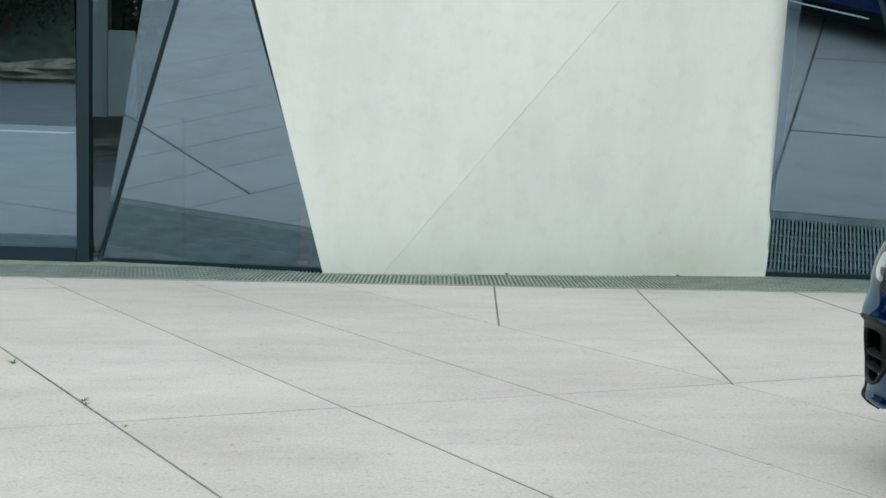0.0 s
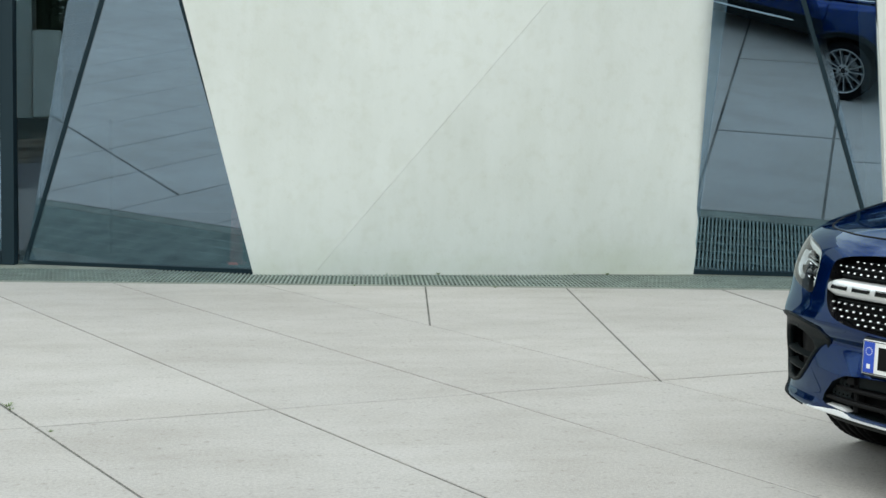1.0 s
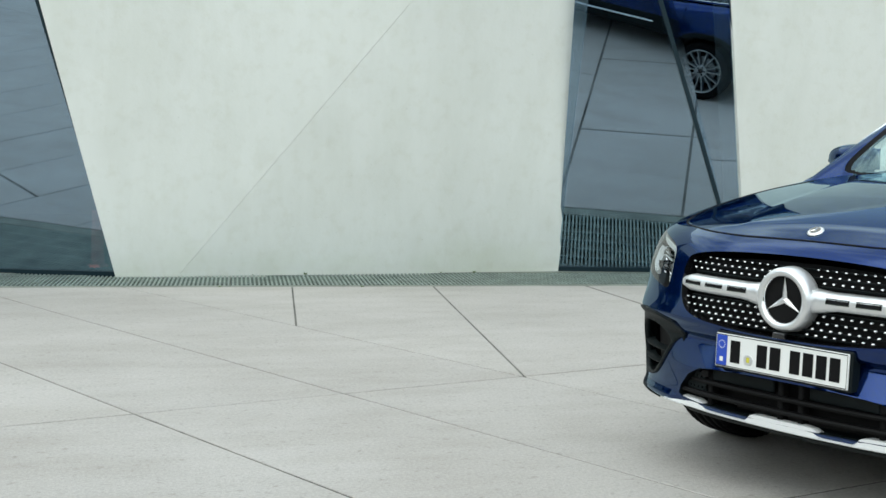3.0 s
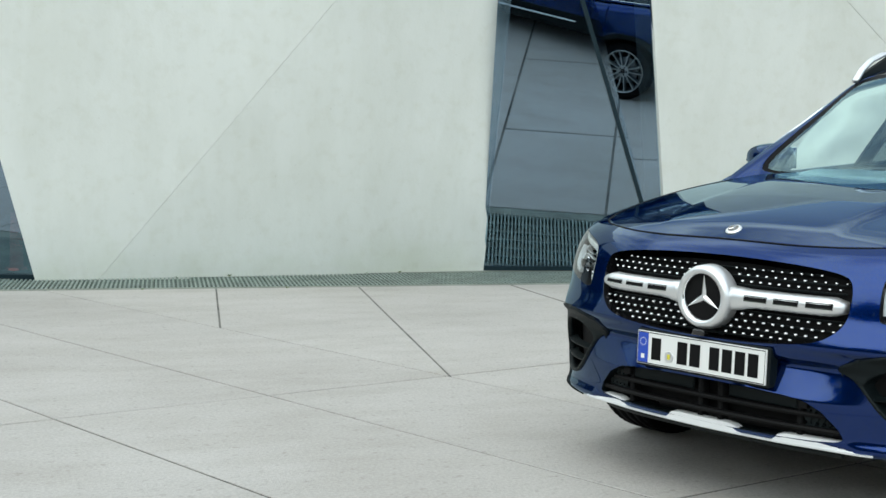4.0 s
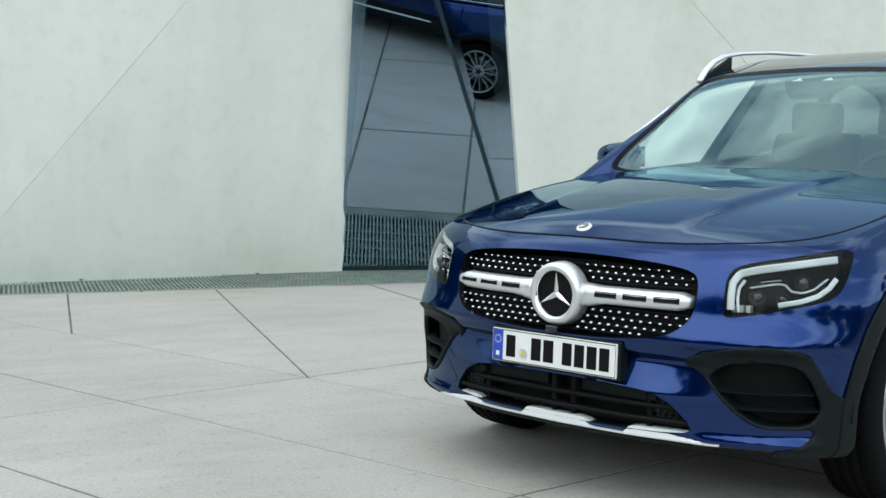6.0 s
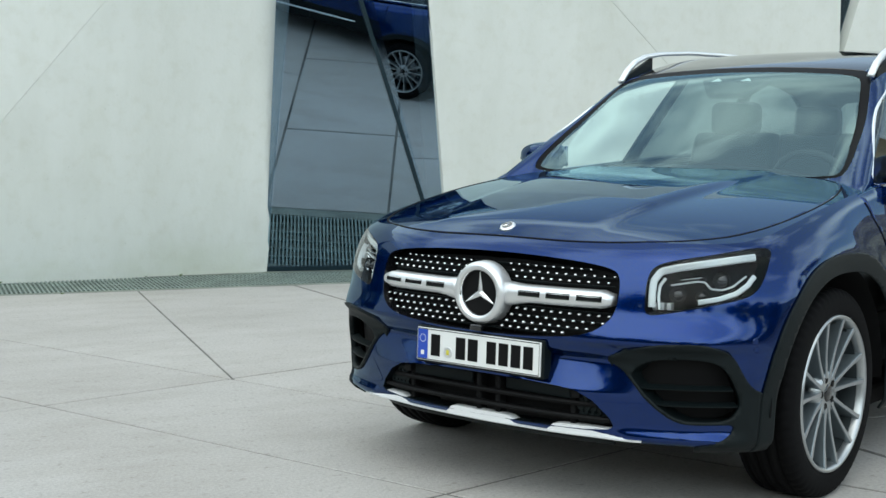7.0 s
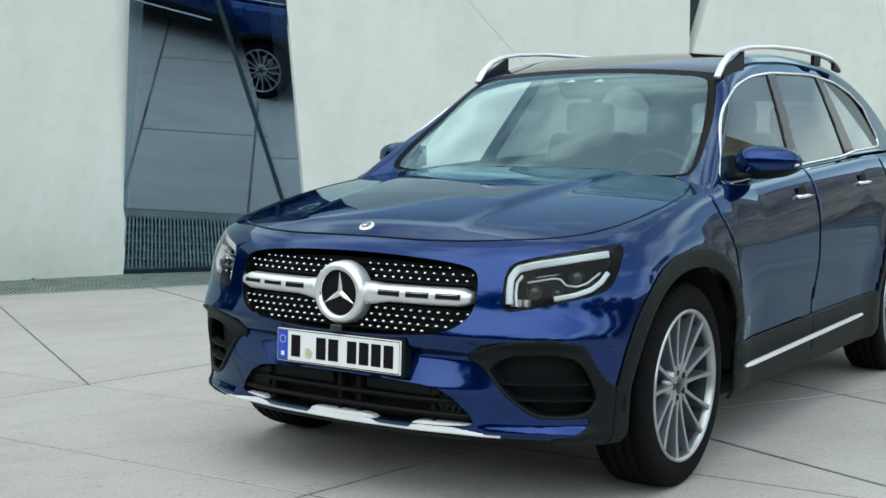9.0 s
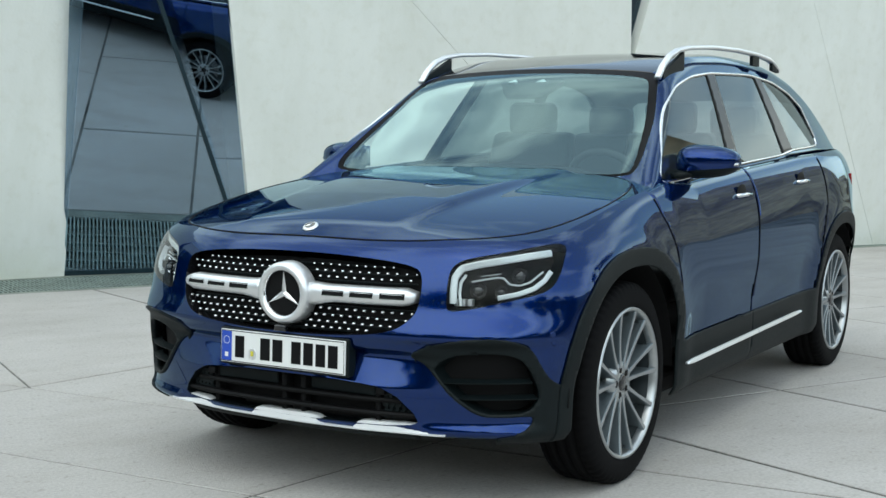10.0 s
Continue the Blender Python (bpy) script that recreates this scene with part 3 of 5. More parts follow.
# ---- weeds in the joints ----
def weed(at, size, seed):
    rnd = random.Random(seed)
    verts, faces = [], []
    for k in range(26):
        a, h = rnd.uniform(0, 6.28), rnd.uniform(0.3, 1.0) * size
        b = Vector((math.cos(a), math.sin(a), 0))
        o = b * rnd.uniform(0, 0.4) * size
        w = Vector((-b.y, b.x, 0)) * 0.07 * size
        n = len(verts)
        verts += [o - w, o + w, o + b * h * 0.5 + w * 0.7 + Vector((0, 0, h * 0.6)), o + b * h * 0.5 - w * 0.7 + Vector((0, 0, h * 0.6)), o + b * h + Vector((0, 0, h * 0.55))]
        faces += [(n, n + 1, n + 2, n + 3), (n + 3, n + 2, n + 4)]
    ob = tagged(mesh_ob("weed", verts, faces, M_WEED), "small green weed in a paving joint", "weed", "weeds in the joints")
    ob.location = at


M_WEED = mat("weed_green", (0.12, 0.19, 0.05), 0.7, vary=0.3, scale=40)
for k, (x, y, size) in enumerate(((-1.501, 6.706, 0.035), (-1.003, 5.783, 0.03), (-0.98, 5.72, 0.018), (-0.76, 5.29, 0.016), (2.0, 9.97, 0.025), (0.9, 10.1, 0.02), (3.2, 10.92, 0.03), (1.7, 10.93, 0.035), (1.25, 10.93, 0.02), (2.9, 10.93, 0.022))):
    weed((x, y, -0.004), size, k)


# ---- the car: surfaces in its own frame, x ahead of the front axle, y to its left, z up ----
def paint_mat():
    """Deep blue lacquer: a dark ground coat, metal flakes that shine most when faced, and a coat with blue-tinted
    reflections.
    """
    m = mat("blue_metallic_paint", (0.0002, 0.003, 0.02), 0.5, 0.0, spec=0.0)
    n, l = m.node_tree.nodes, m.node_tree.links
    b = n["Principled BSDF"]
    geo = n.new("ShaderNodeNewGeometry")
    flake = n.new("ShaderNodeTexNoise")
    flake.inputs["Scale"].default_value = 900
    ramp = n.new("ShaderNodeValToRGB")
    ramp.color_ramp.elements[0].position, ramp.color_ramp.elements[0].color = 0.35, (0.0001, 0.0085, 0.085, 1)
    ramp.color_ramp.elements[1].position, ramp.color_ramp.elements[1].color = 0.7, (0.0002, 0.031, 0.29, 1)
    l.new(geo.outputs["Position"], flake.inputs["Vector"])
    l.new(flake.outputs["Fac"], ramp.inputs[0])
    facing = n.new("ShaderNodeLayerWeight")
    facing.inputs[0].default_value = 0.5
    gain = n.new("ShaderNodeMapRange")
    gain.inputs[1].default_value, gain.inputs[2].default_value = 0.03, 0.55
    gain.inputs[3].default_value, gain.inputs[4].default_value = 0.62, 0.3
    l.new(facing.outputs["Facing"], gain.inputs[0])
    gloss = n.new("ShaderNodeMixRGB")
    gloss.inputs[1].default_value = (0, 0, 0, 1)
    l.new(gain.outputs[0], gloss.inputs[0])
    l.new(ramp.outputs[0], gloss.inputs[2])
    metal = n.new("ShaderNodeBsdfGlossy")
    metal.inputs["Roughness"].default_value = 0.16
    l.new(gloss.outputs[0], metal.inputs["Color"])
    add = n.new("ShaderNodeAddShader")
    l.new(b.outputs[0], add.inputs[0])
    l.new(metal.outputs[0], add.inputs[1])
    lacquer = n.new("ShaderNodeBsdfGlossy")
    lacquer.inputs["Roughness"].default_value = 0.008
    # the cool cast of the mirrored surroundings is put into this colour
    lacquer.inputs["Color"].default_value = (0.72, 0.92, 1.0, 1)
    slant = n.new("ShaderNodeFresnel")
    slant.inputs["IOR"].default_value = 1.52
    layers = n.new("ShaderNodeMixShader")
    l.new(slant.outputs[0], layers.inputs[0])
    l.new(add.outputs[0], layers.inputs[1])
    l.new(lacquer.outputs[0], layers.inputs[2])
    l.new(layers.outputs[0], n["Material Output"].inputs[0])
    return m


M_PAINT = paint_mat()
M_BLACK = mat("black_plastic", (0.0032, 0.0066, 0.0076), 0.55, spec=0.2, vary=0.2, scale=30, bump=0.08, bump_scale=600)
M_GLOSS = mat("gloss_black", (0.006, 0.006, 0.007), 0.08, coat=0.5)
M_SATIN = mat("satin_aluminium", (0.72, 0.77, 0.79), 0.3, 0.9)
M_PILLAR = mat("satin_black_trim", (0.012, 0.013, 0.014), 0.3, spec=0.22)
M_CHROME = mat("bright_chrome", (0.82, 0.83, 0.84), 0.1, 1.0)
M_SATIN = mat("satin_silver", (0.8, 0.81, 0.82), 0.36, 0.85)
M_RIM = mat("machined_alloy", (0.44, 0.46, 0.47), 0.3, 0.9, vary=0.1, scale=20)
M_RIMDARK = mat("grey_alloy", (0.06, 0.07, 0.075), 0.35, 0.6)
M_RIMSIDE = mat("painted_grey_alloy", (0.2, 0.235, 0.255), 0.33, 0.6)
M_TYRE = mat("tyre_rubber", (0.004, 0.004, 0.0045), 0.8, spec=0.1, vary=0.25, scale=25, bump=0.1, bump_scale=300)
M_CABIN = mat("dark_cabin_trim", (0.012, 0.012, 0.013), 0.6, vary=0.2, scale=15)
M_SEAT = mat("dark_seat_leather", (0.012, 0.012, 0.013), 0.5, vary=0.2, scale=20, bump=0.1)
M_CARGLASS = glass_mat("windscreen_glass", (0.76, 0.89, 0.87), 0.1, (0.66, 0.92, 0.97), slant=0.65)
M_SIDEGLASS = glass_mat("clear_side_glass", (0.92, 0.95, 0.94), 0.02, (0.86, 0.97, 1.0), slant=0.5)
M_PRIVACY = glass_mat("privacy_glass", (0.2, 0.23, 0.23), 0.02, (0.86, 0.97, 1.0), slant=0.5)
M_LENS = glass_mat("lamp_lens", (0.93, 0.95, 0.96), -0.035)
M_LAMP = mat("lamp_light_guide", (0.5, 0.54, 0.55), 0.22, 0.2, coat=0.8)
M_SKID = mat("silver_skid_paint", (0.78, 0.79, 0.8), 0.34, 0.12)
M_FRIT = mat("black_glass_border", (0.004, 0.004, 0.005), 0.5, spec=0.08)
M_PLATE = mat("white_plate", (0.78, 0.79, 0.78), 0.4, coat=0.3)
M_INK = mat("black_ink", (0.0035, 0.0035, 0.004), 0.6, spec=0.15)
M_BLUE = mat("blue_band", (0.01, 0.06, 0.45), 0.4, coat=0.3)
M_TAIL = mat("red_tail_lamp", (0.35, 0.01, 0.01), 0.15, coat=1.0)
M_DISC = mat("brake_disc_steel", (0.3, 0.3, 0.31), 0.35, 0.9)
M_UNDER = mat("underbody", (0.006, 0.006, 0.0065), 0.9, spec=0.2)


def lerp_table(x, xs, ys):
    """Smooth interpolation through a table with rising xs (monotone cubic)."""
    xs, ys = np.asarray(xs, float), np.asarray(ys, float)
    x = np.clip(np.asarray(x, float), xs[0], xs[-1])
    d = np.diff(ys) / np.diff(xs)
    m = np.zeros(len(xs))
    m[0], m[-1] = d[0], d[-1]
    m[1:-1] = np.where(d[:-1] * d[1:] > 0, 2 * d[:-1] * d[1:] / np.where(np.abs(d[:-1] + d[1:]) < 1e-9, 1, d[:-1] + d[1:]), 0)
    i = np.clip(np.searchsorted(xs, x) - 1, 0, len(xs) - 2)
    h = xs[i + 1] - xs[i]
    t = (x - xs[i]) / h
    return (1 + 2 * t) * (1 - t) ** 2 * ys[i] + t * (1 - t) ** 2 * h * m[i] + t * t * (3 - 2 * t) * ys[i + 1] + t * t * (t - 1) * h * m[i + 1]


PLAN_X = [0.80, 0.797, 0.788, 0.767, 0.735, 0.691, 0.627, 0.532, 0.412, 0.22, 0.0, -0.6, -1.4, -2.2, -2.83, -3.15, -3.36, -3.5, -3.57, -3.61, -3.62]
PLAN_Y = [0.0, 0.15, 0.3, 0.42, 0.528, 0.643, 0.754, 0.844, 0.895, 0.916, 0.92, 0.915, 0.915, 0.917, 0.918, 0.89, 0.83, 0.735, 0.60, 0.34, 0.0]
FRONT_T = [0, 0.05, 0.12, 0.3, 0.45, 0.55, 0.7, 0.82, 0.9, 0.96, 1.0]
FRONT_IN = [0.06, 0.026, 0.01, 0.0, 0.0, 0.003, 0.013, 0.03, 0.05, 0.075, 0.105]
SIDE_T = [0, 0.05, 0.25, 0.4, 0.55, 0.7, 0.8, 0.88, 0.94, 0.98, 1.0]
SIDE_IN = [0.045, 0.024, 0.018, 0.004, 0.0, 0.002, 0.012, 0.03, 0.052, 0.075, 0.097]
HOOD_X = [-1.0, -0.45, -0.4, -0.1, 0.2, 0.45, 0.6, 0.69, 0.75]
HOOD_Z = [1.16, 1.105, 1.097, 1.07, 1.03, 0.985, 0.945, 0.9, 0.86]
TOP_X = [-3.66, -3.6, -3.42, -3.2, -2.9, -2.4, -1.9, -1.45, -1.15, -0.95, -0.7, -0.4, -0.33]
TOP_Z = [1.04, 1.13, 1.36, 1.49, 1.575, 1.632, 1.64, 1.615, 1.56, 1.497, 1.328, 1.10, 1.03]
BELT_X = [-3.7, -3.0, -2.3, -1.4, -0.45, -0.2]
BELT_Z = [1.17, 1.165, 1.14, 1.09, 1.03, 1.02]


def hood_z(x, y):
    k = np.interp(x, [-0.4, 0.45], [0.07, 0.135])
    dome = 0.014 * (1 / (1 + np.exp((np.abs(y) - (0.4 - 0.1 * np.clip(x, -0.4, 0.7))) / 0.012))) * np.clip((0.66 - x) / 0.35, 0, 1)
    return lerp_table(x, HOOD_X, HOOD_Z) - k * y * y + dome - 0.006


def glass_y(x, z):
    """Half width of the cabin's side at a height."""
    return 0.82 - 0.41 * (z - 1.05) - 0.10 * (z - 1.05) ** 2 - 0.11 * np.maximum(0, (-x - 2) / 1.6) ** 2


def top_z(x, y):
    a = np.minimum(np.abs(y), 0.66)
    return lerp_table(x + 0.2 * a * a - 0.7 * np.maximum(0, np.abs(y) - 0.66) * (np.asarray(x) > -1.2), TOP_X, TOP_Z) - 0.05 * y * y


def smooth_fall(v, a, b):
    """One below a, zero above b, with an even slope between."""
    t = np.clip((b - v) / (b - a), 0, 1)
    return t * t * (3 - 2 * t)


def body_wall():
    """The lower body: one half outline in plan, mirrored, lofted from the sill to the shoulder."""
    px, py = np.array(PLAN_X), np.array(PLAN_Y)
    chord = np.r_[0, np.cumsum(np.hypot(np.diff(px), np.diff(py)))]
    # closer steps round the front
    s = np.r_[np.linspace(0, 1.6, 90), np.linspace(1.6, chord[-1], 150)[1:]]
    x, y = lerp_smooth(s, chord, px), lerp_smooth(s, chord, py)
    for _ in range(3):
        x[1:-1] = (x[:-2] + 2 * x[1:-1] + x[2:]) / 4
        y[1:-1] = (y[:-2] + 2 * y[1:-1] + y[2:]) / 4
    tx, ty = np.gradient(x), np.gradient(y)
    k = np.hypot(tx, ty)
    nx, ny = ty / k * -1, tx / k
    nx, ny = -nx, -ny
    nx[0], ny[0], nx[-1], ny[-1] = 1, 0, -1, 0
    wf, ws = np.clip(nx, 0, 1) ** 2, ny ** 2
    wr = np.clip(-nx, 0, 1) ** 2
    levels = np.r_[np.linspace(0, 0.1, 7), np.linspace(0.1, 0.8, 64)[1:], np.linspace(0.8, 1, 16)[1:]]
    inset_top = 0.105 * wf + 0.097 * ws + 0.08 * wr
    ex, ey = x - nx * inset_top, y - ny * inset_top
    mix = np.clip((ex + 0.75) / 0.3, 0, 1)
    shoulder = hood_z(ex, ey) * mix + np.interp(ex, BELT_X, BELT_Z) * (1 - mix)
    low = 0.248 * wf + 0.25 * (1 - wf) + 0.2 * np.clip((-x - 3.16) / 0.12, 0, 1)
    rows = []
    for t in levels:
        d = lerp_table(t, FRONT_T, FRONT_IN) * wf + lerp_table(t, SIDE_T, SIDE_IN) * ws + (0.08 * t ** 4 + 0.06 * (1 - min(1, t * 8))) * wr
        z = low + (shoulder - low) * t
        # the flare over the wheels, and the crease along the doors
        for cx in (0.0, -2.829):
            r = np.hypot(x - cx, z - 0.355)
            d = d - 0.014 * np.exp(-((r - 0.5) / 0.09) ** 2) * ws
        d = d + 0.012 * np.exp(-((z - 0.56) / 0.1) ** 2) * ws * np.clip((-x - 0.55) / 0.2, 0, 1) * np.clip((x + 2.35) / 0.2, 0, 1)
        # the ledge that runs round the nose below lamps and grille
        ledge = np.where(z < 0.588, np.exp(-((z - 0.588) / 0.02) ** 2), np.exp(-((z - 0.588) / 0.06) ** 2))
        d = d - ledge * (0.010 + 0.014 * np.clip((y - 0.25) / 0.25, 0, 1)) * np.clip(nx * 2.5, 0, 1) * np.clip((0.895 - y) / 0.14, 0, 1)
        # the bumper's overhang beside the number plate, and the blade below it
        band = 1 / (1 + np.exp((z - 0.533) / 0.006)) * np.clip((z - 0.42) / 0.1, 0, 1)
        across = np.clip((y - 0.1) / 0.1, 0, 1) * smooth_fall(y, 0.34, 0.66)
        d = d + 0.042 * band * across * wf
        d = d - 0.022 * np.exp(-((z - 0.28) / 0.024) ** 2) * np.clip((y - 0.42) / 0.12, 0, 1) * np.clip((0.86 - y) / 0.06, 0, 1) * (nx > 0.2)
        rows.append(np.stack([x - nx * d, y - ny * d, z], 1))
    half = np.array(rows)
    full = np.concatenate([half[:, ::-1] * [1, -1, 1], half[:, 1:]], 1)
    return grid_mesh(full), half[-1]


def lerp_smooth(s, xs, ys):
    """Catmull-Rom through a table."""
    xs, ys = np.asarray(xs, float), np.asarray(ys, float)
    i = np.clip(np.searchsorted(xs, s) - 1, 0, len(xs) - 2)
    m = np.gradient(ys, xs)
    h = xs[i + 1] - xs[i]
    t = (s - xs[i]) / h
    return (1 + 2 * t) * (1 - t) ** 2 * ys[i] + t * (1 - t) ** 2 * h * m[i] + t * t * (3 - 2 * t) * ys[i + 1] + t * t * (t - 1) * h * m[i + 1]


def grid_mesh(g):
    r, c = g.shape[:2]
    idx = np.arange(r * c).reshape(r, c)
    f = np.stack([idx[:-1, :-1], idx[:-1, 1:], idx[1:, 1:], idx[1:, :-1]], -1).reshape(-1, 4)
    return g.reshape(-1, 3), [tuple(q) for q in f.tolist()]


def body_top(edge):
    """Bonnet and wing tops: from the shoulder line in to the middle."""
    e = edge[edge[:, 0] > -0.62]
    EDGE_Y = float(np.abs(e[:, 1][e[:, 0] > 0.05]).max()) + 0.001
    rows = []
    for q in np.r_[np.linspace(0, 0.16, 12), np.linspace(0.16, 1, 44)[1:]]:
        y = e[:, 1] * (1 - q)
        spine = np.where(e[:, 0] > 0.05, np.minimum(e[:, 0], 0.05 + 0.655 * (1 - np.abs(e[:, 1]) / EDGE_Y)), e[:, 0])
        x = e[:, 0] * (1 - q) + q * spine
        z = hood_z(x, y) * 1.0
        rows.append(np.stack([x, y, z], 1))
    half = np.array(rows)
    half[0, :, 2] = e[:, 2]
    blend = np.linspace(1, 0, 12)[:, None]
    off = (e[:, 2] - hood_z(e[:, 0], e[:, 1]))[None]
    half[:12, :, 2] += off * blend * (np.arange(12)[:, None] > 0)
    return half


def cabin():
    """Windscreen, sides and roof: cross-sections from belt to belt."""
    xs = np.r_[np.linspace(-0.33, -1.15, 130), np.linspace(-1.15, -3.2, 90)[1:], np.linspace(-3.2, -3.64, 26)[1:]]
    rows = []
    for x in xs:
        belt = float(np.interp(x, BELT_X, BELT_Z)) - 0.01
        zz = np.linspace(belt, 1.75, 900)
        yy = glass_y(x, zz)
        over = np.where(zz > top_z(x, yy))[0]
        zc = zz[over[0]] if len(over) else 1.7
        zc = max(zc, belt + 0.004)
        yc = float(glass_y(x, zc))
        n1, n2 = 26, 40
        side = np.stack([glass_y(x, np.linspace(belt, zc, n1)), np.linspace(belt, zc, n1)], 1)
        ty = np.linspace(yc, 0, n2)
        top = np.stack([ty, np.minimum(top_z(x, ty), 9)], 1)
        top[:, 1] += (zc - top[0, 1]) * np.clip(1 - np.arange(n2) / 6, 0, 1)
        line = np.concatenate([side, top[1:]])
        # round the corner: blend each point with a local mean over its neighbours along the line
        arc = np.r_[0, np.cumsum(np.hypot(*np.diff(line, axis=0).T))]
        want = np.r_[np.linspace(0, max(arc[n1 - 1] - 0.1, 0.001), 18), np.linspace(max(arc[n1 - 1] - 0.1, 0.001), arc[n1 - 1] + 0.12, 36)[1:], np.linspace(arc[n1 - 1] + 0.12, arc[-1], 26)[1:]]
        pts = np.zeros((len(want), 2))
        wsum = 0
        for o in np.linspace(-0.055, 0.055, 9):
            edge = np.minimum(1, np.minimum(want / 0.055, (arc[-1] - want) / 0.055))
            q = want + o * edge
            pts += np.stack([np.interp(q, arc, line[:, 0]), np.interp(q, arc, line[:, 1])], 1)
            wsum += 1
        pts /= wsum
        half = np.stack([np.full(len(want), x), pts[:, 0], pts[:, 1]], 1)
        rows.append(np.concatenate([half, (half * [1, -1, 1])[::-1][1:]]))
    return grid_mesh(np.array(rows))


def cut(mesh, d):
    """Splits a mesh where the value d at its points changes sign: the part with d < 0, and the rest."""
    V, F = mesh
    V = np.asarray(V)
    pts = [tuple(p) for p in V]
    made = {}
    parts = ([], [])
    dl = d.tolist()
    for f in F:
        low = [dl[i] < 0 for i in f]
        if all(low):
            parts[0].append(f)
        elif not any(low):
            parts[1].append(f)
        else:
            a, b = [], []
            for i, j in zip(f, f[1:] + f[:1]):
                (a if dl[i] < 0 else b).append(i)
                if (dl[i] < 0) != (dl[j] < 0):
                    key = (min(i, j), max(i, j))
                    if key not in made:
                        s = dl[i] / (dl[i] - dl[j])
                        made[key] = len(pts)
                        pts.append(tuple(pts[i][k] + s * (pts[j][k] - pts[i][k]) for k in range(3)))
                    a.append(made[key])
                    b.append(made[key])
            if len(a) > 2:
                parts[0].append(tuple(a))
            if len(b) > 2:
                parts[1].append(tuple(b))
    P = np.array(pts)
    out = []
    for fs in parts:
        used = sorted({i for f in fs for i in f})
        m = {i: k for k, i in enumerate(used)}
        out.append((P[used] if used else np.zeros((0, 3)), [tuple(m[i] for i in f) for f in fs]))
    return out


def poly_d(poly, a, b):
    """Signed distance of points (a, b) to a closed outline; below zero inside."""
    p = np.array(poly)
    q = np.roll(p, -1, 0)
    best = np.full(len(a), 1e9)
    inside = np.zeros(len(a), bool)
    for (x0, y0), (x1, y1) in zip(p, q):
        ex, ey = x1 - x0, y1 - y0
        t = np.clip(((a - x0) * ex + (b - y0) * ey) / (ex * ex + ey * ey + 1e-12), 0, 1)
        best = np.minimum(best, np.hypot(a - x0 - t * ex, b - y0 - t * ey))
        cross_y = (y0 > b) != (y1 > b)
        inside ^= cross_y & (a < (x1 - x0) * (b - y0) / np.where(abs(y1 - y0) < 1e-12, 1e-12, y1 - y0) + x0)
    return np.where(inside, -best, best)


def round_poly(poly, times=2, tight=0.25):
    p = np.array(poly, float)
    for _ in range(times):
        q = np.roll(p, -1, 0)
        p = np.stack([(1 - tight) * p + tight * q, tight * p + (1 - tight) * q], 1).reshape(-1, 2)
    return p


def normals(mesh):
    V, F = mesh
    n = np.zeros_like(V)
    for f in F:
        c = np.cross(V[f[1]] - V[f[0]], V[f[2]] - V[f[0]])
        if len(f) > 3:
            c = c + np.cross(V[f[2]] - V[f[0]], V[f[3]] - V[f[0]])
        for i in f:
            n[i] += c
    return n / np.maximum(np.linalg.norm(n, axis=1, keepdims=True), 1e-12)


def moved(mesh, d):
    """The mesh moved along its outward normals (away from the car's middle)."""
    V, F = mesh
    n = normals(mesh)
    if len(V) and np.sum(n * (V - [-1.4, 0, 0.75])) < 0:
        n = -n
    return V + n * d, F


def outward(mesh):
    """Faces turned so that they look away from the car's middle."""
    V, F = mesh
    if len(V) and np.sum(normals(mesh) * (V - [-1.4, 0, 0.75])) < 0:
        F = [f[::-1] for f in F]
    return V, F


def sheet(name, mesh, material, parent, label="", thick=0.0):
    V, F = outward(mesh)
    ob = mesh_ob(name, V, F, material, parent, label, smooth=True)
    if thick:
        m = ob.modifiers.new("thickness", "SOLIDIFY")
        m.thickness, m.offset, m.use_quality_normals = thick, -1.0, True
    return ob


def sides(mesh):
    """The left and the right half of a mesh."""
    left_part, right_part = cut(mesh, -mesh[0][:, 1])
    return left_part, right_part


car = tagged(new("car"), "deep blue metallic compact SUV with black cladding parked on the paving", "car")
car.matrix_basis = pose(2.868, 4.062, -0.0106, 0, 0, -157.71) @ Matrix.Scale(1.0087, 4)
GAP = 0.003

whole_wall, edge = body_wall()
wall = whole_wall
top_half = body_top(edge)
top_full = np.concatenate([top_half, (top_half * [1, -1, 1])[::-1][1:]], 0)
bonnet_mesh = grid_mesh(top_full)
cab = cabin()

# wheel openings and the black cladding round them
V = wall[0]
ARCHES = (0.0, -2.829)


def arch_r(x, z, cx):
    return (np.abs(x - cx) ** 2.4 + np.abs(z - 0.355) ** 2.4) ** (1 / 2.4)


def arch_d(V, r):
    d = np.full(len(V), 1.0)
    for cx in ARCHES:
        d = np.minimum(d, np.where(V[:, 2] > 0.355, arch_r(V[:, 0], V[:, 2], cx), np.abs(V[:, 0] - cx)) - r)
    return np.where(np.abs(V[:, 1]) > 0.5, d, 1.0)


_, wall = cut(wall, arch_d(wall[0], 0.425))
V = wall[0]
clad = np.minimum(arch_d(V, 0.487), np.where((V[:, 0] < 0.2) & (V[:, 0] > -3.4), V[:, 2] - (0.452 + 0.012 * (-V[:, 0] - 0.4)), 1.0))
clad = np.where(np.abs(V[:, 1]) > 0.5, clad, 1.0)
cladding, wall = cut(wall, clad)
for m in sides(cladding):
    # split below the line between the doors
    for way in (1, -1):
        split = -way * (m[0][:, 0] + 1.35 + 0.125 * (m[0][:, 2] - 0.2)) + 0.0025
        sheet("side_cladding", moved(cut(m, split)[0], 0.008), M_BLACK, car, "matt black plastic arch and sill cladding", 0.007)

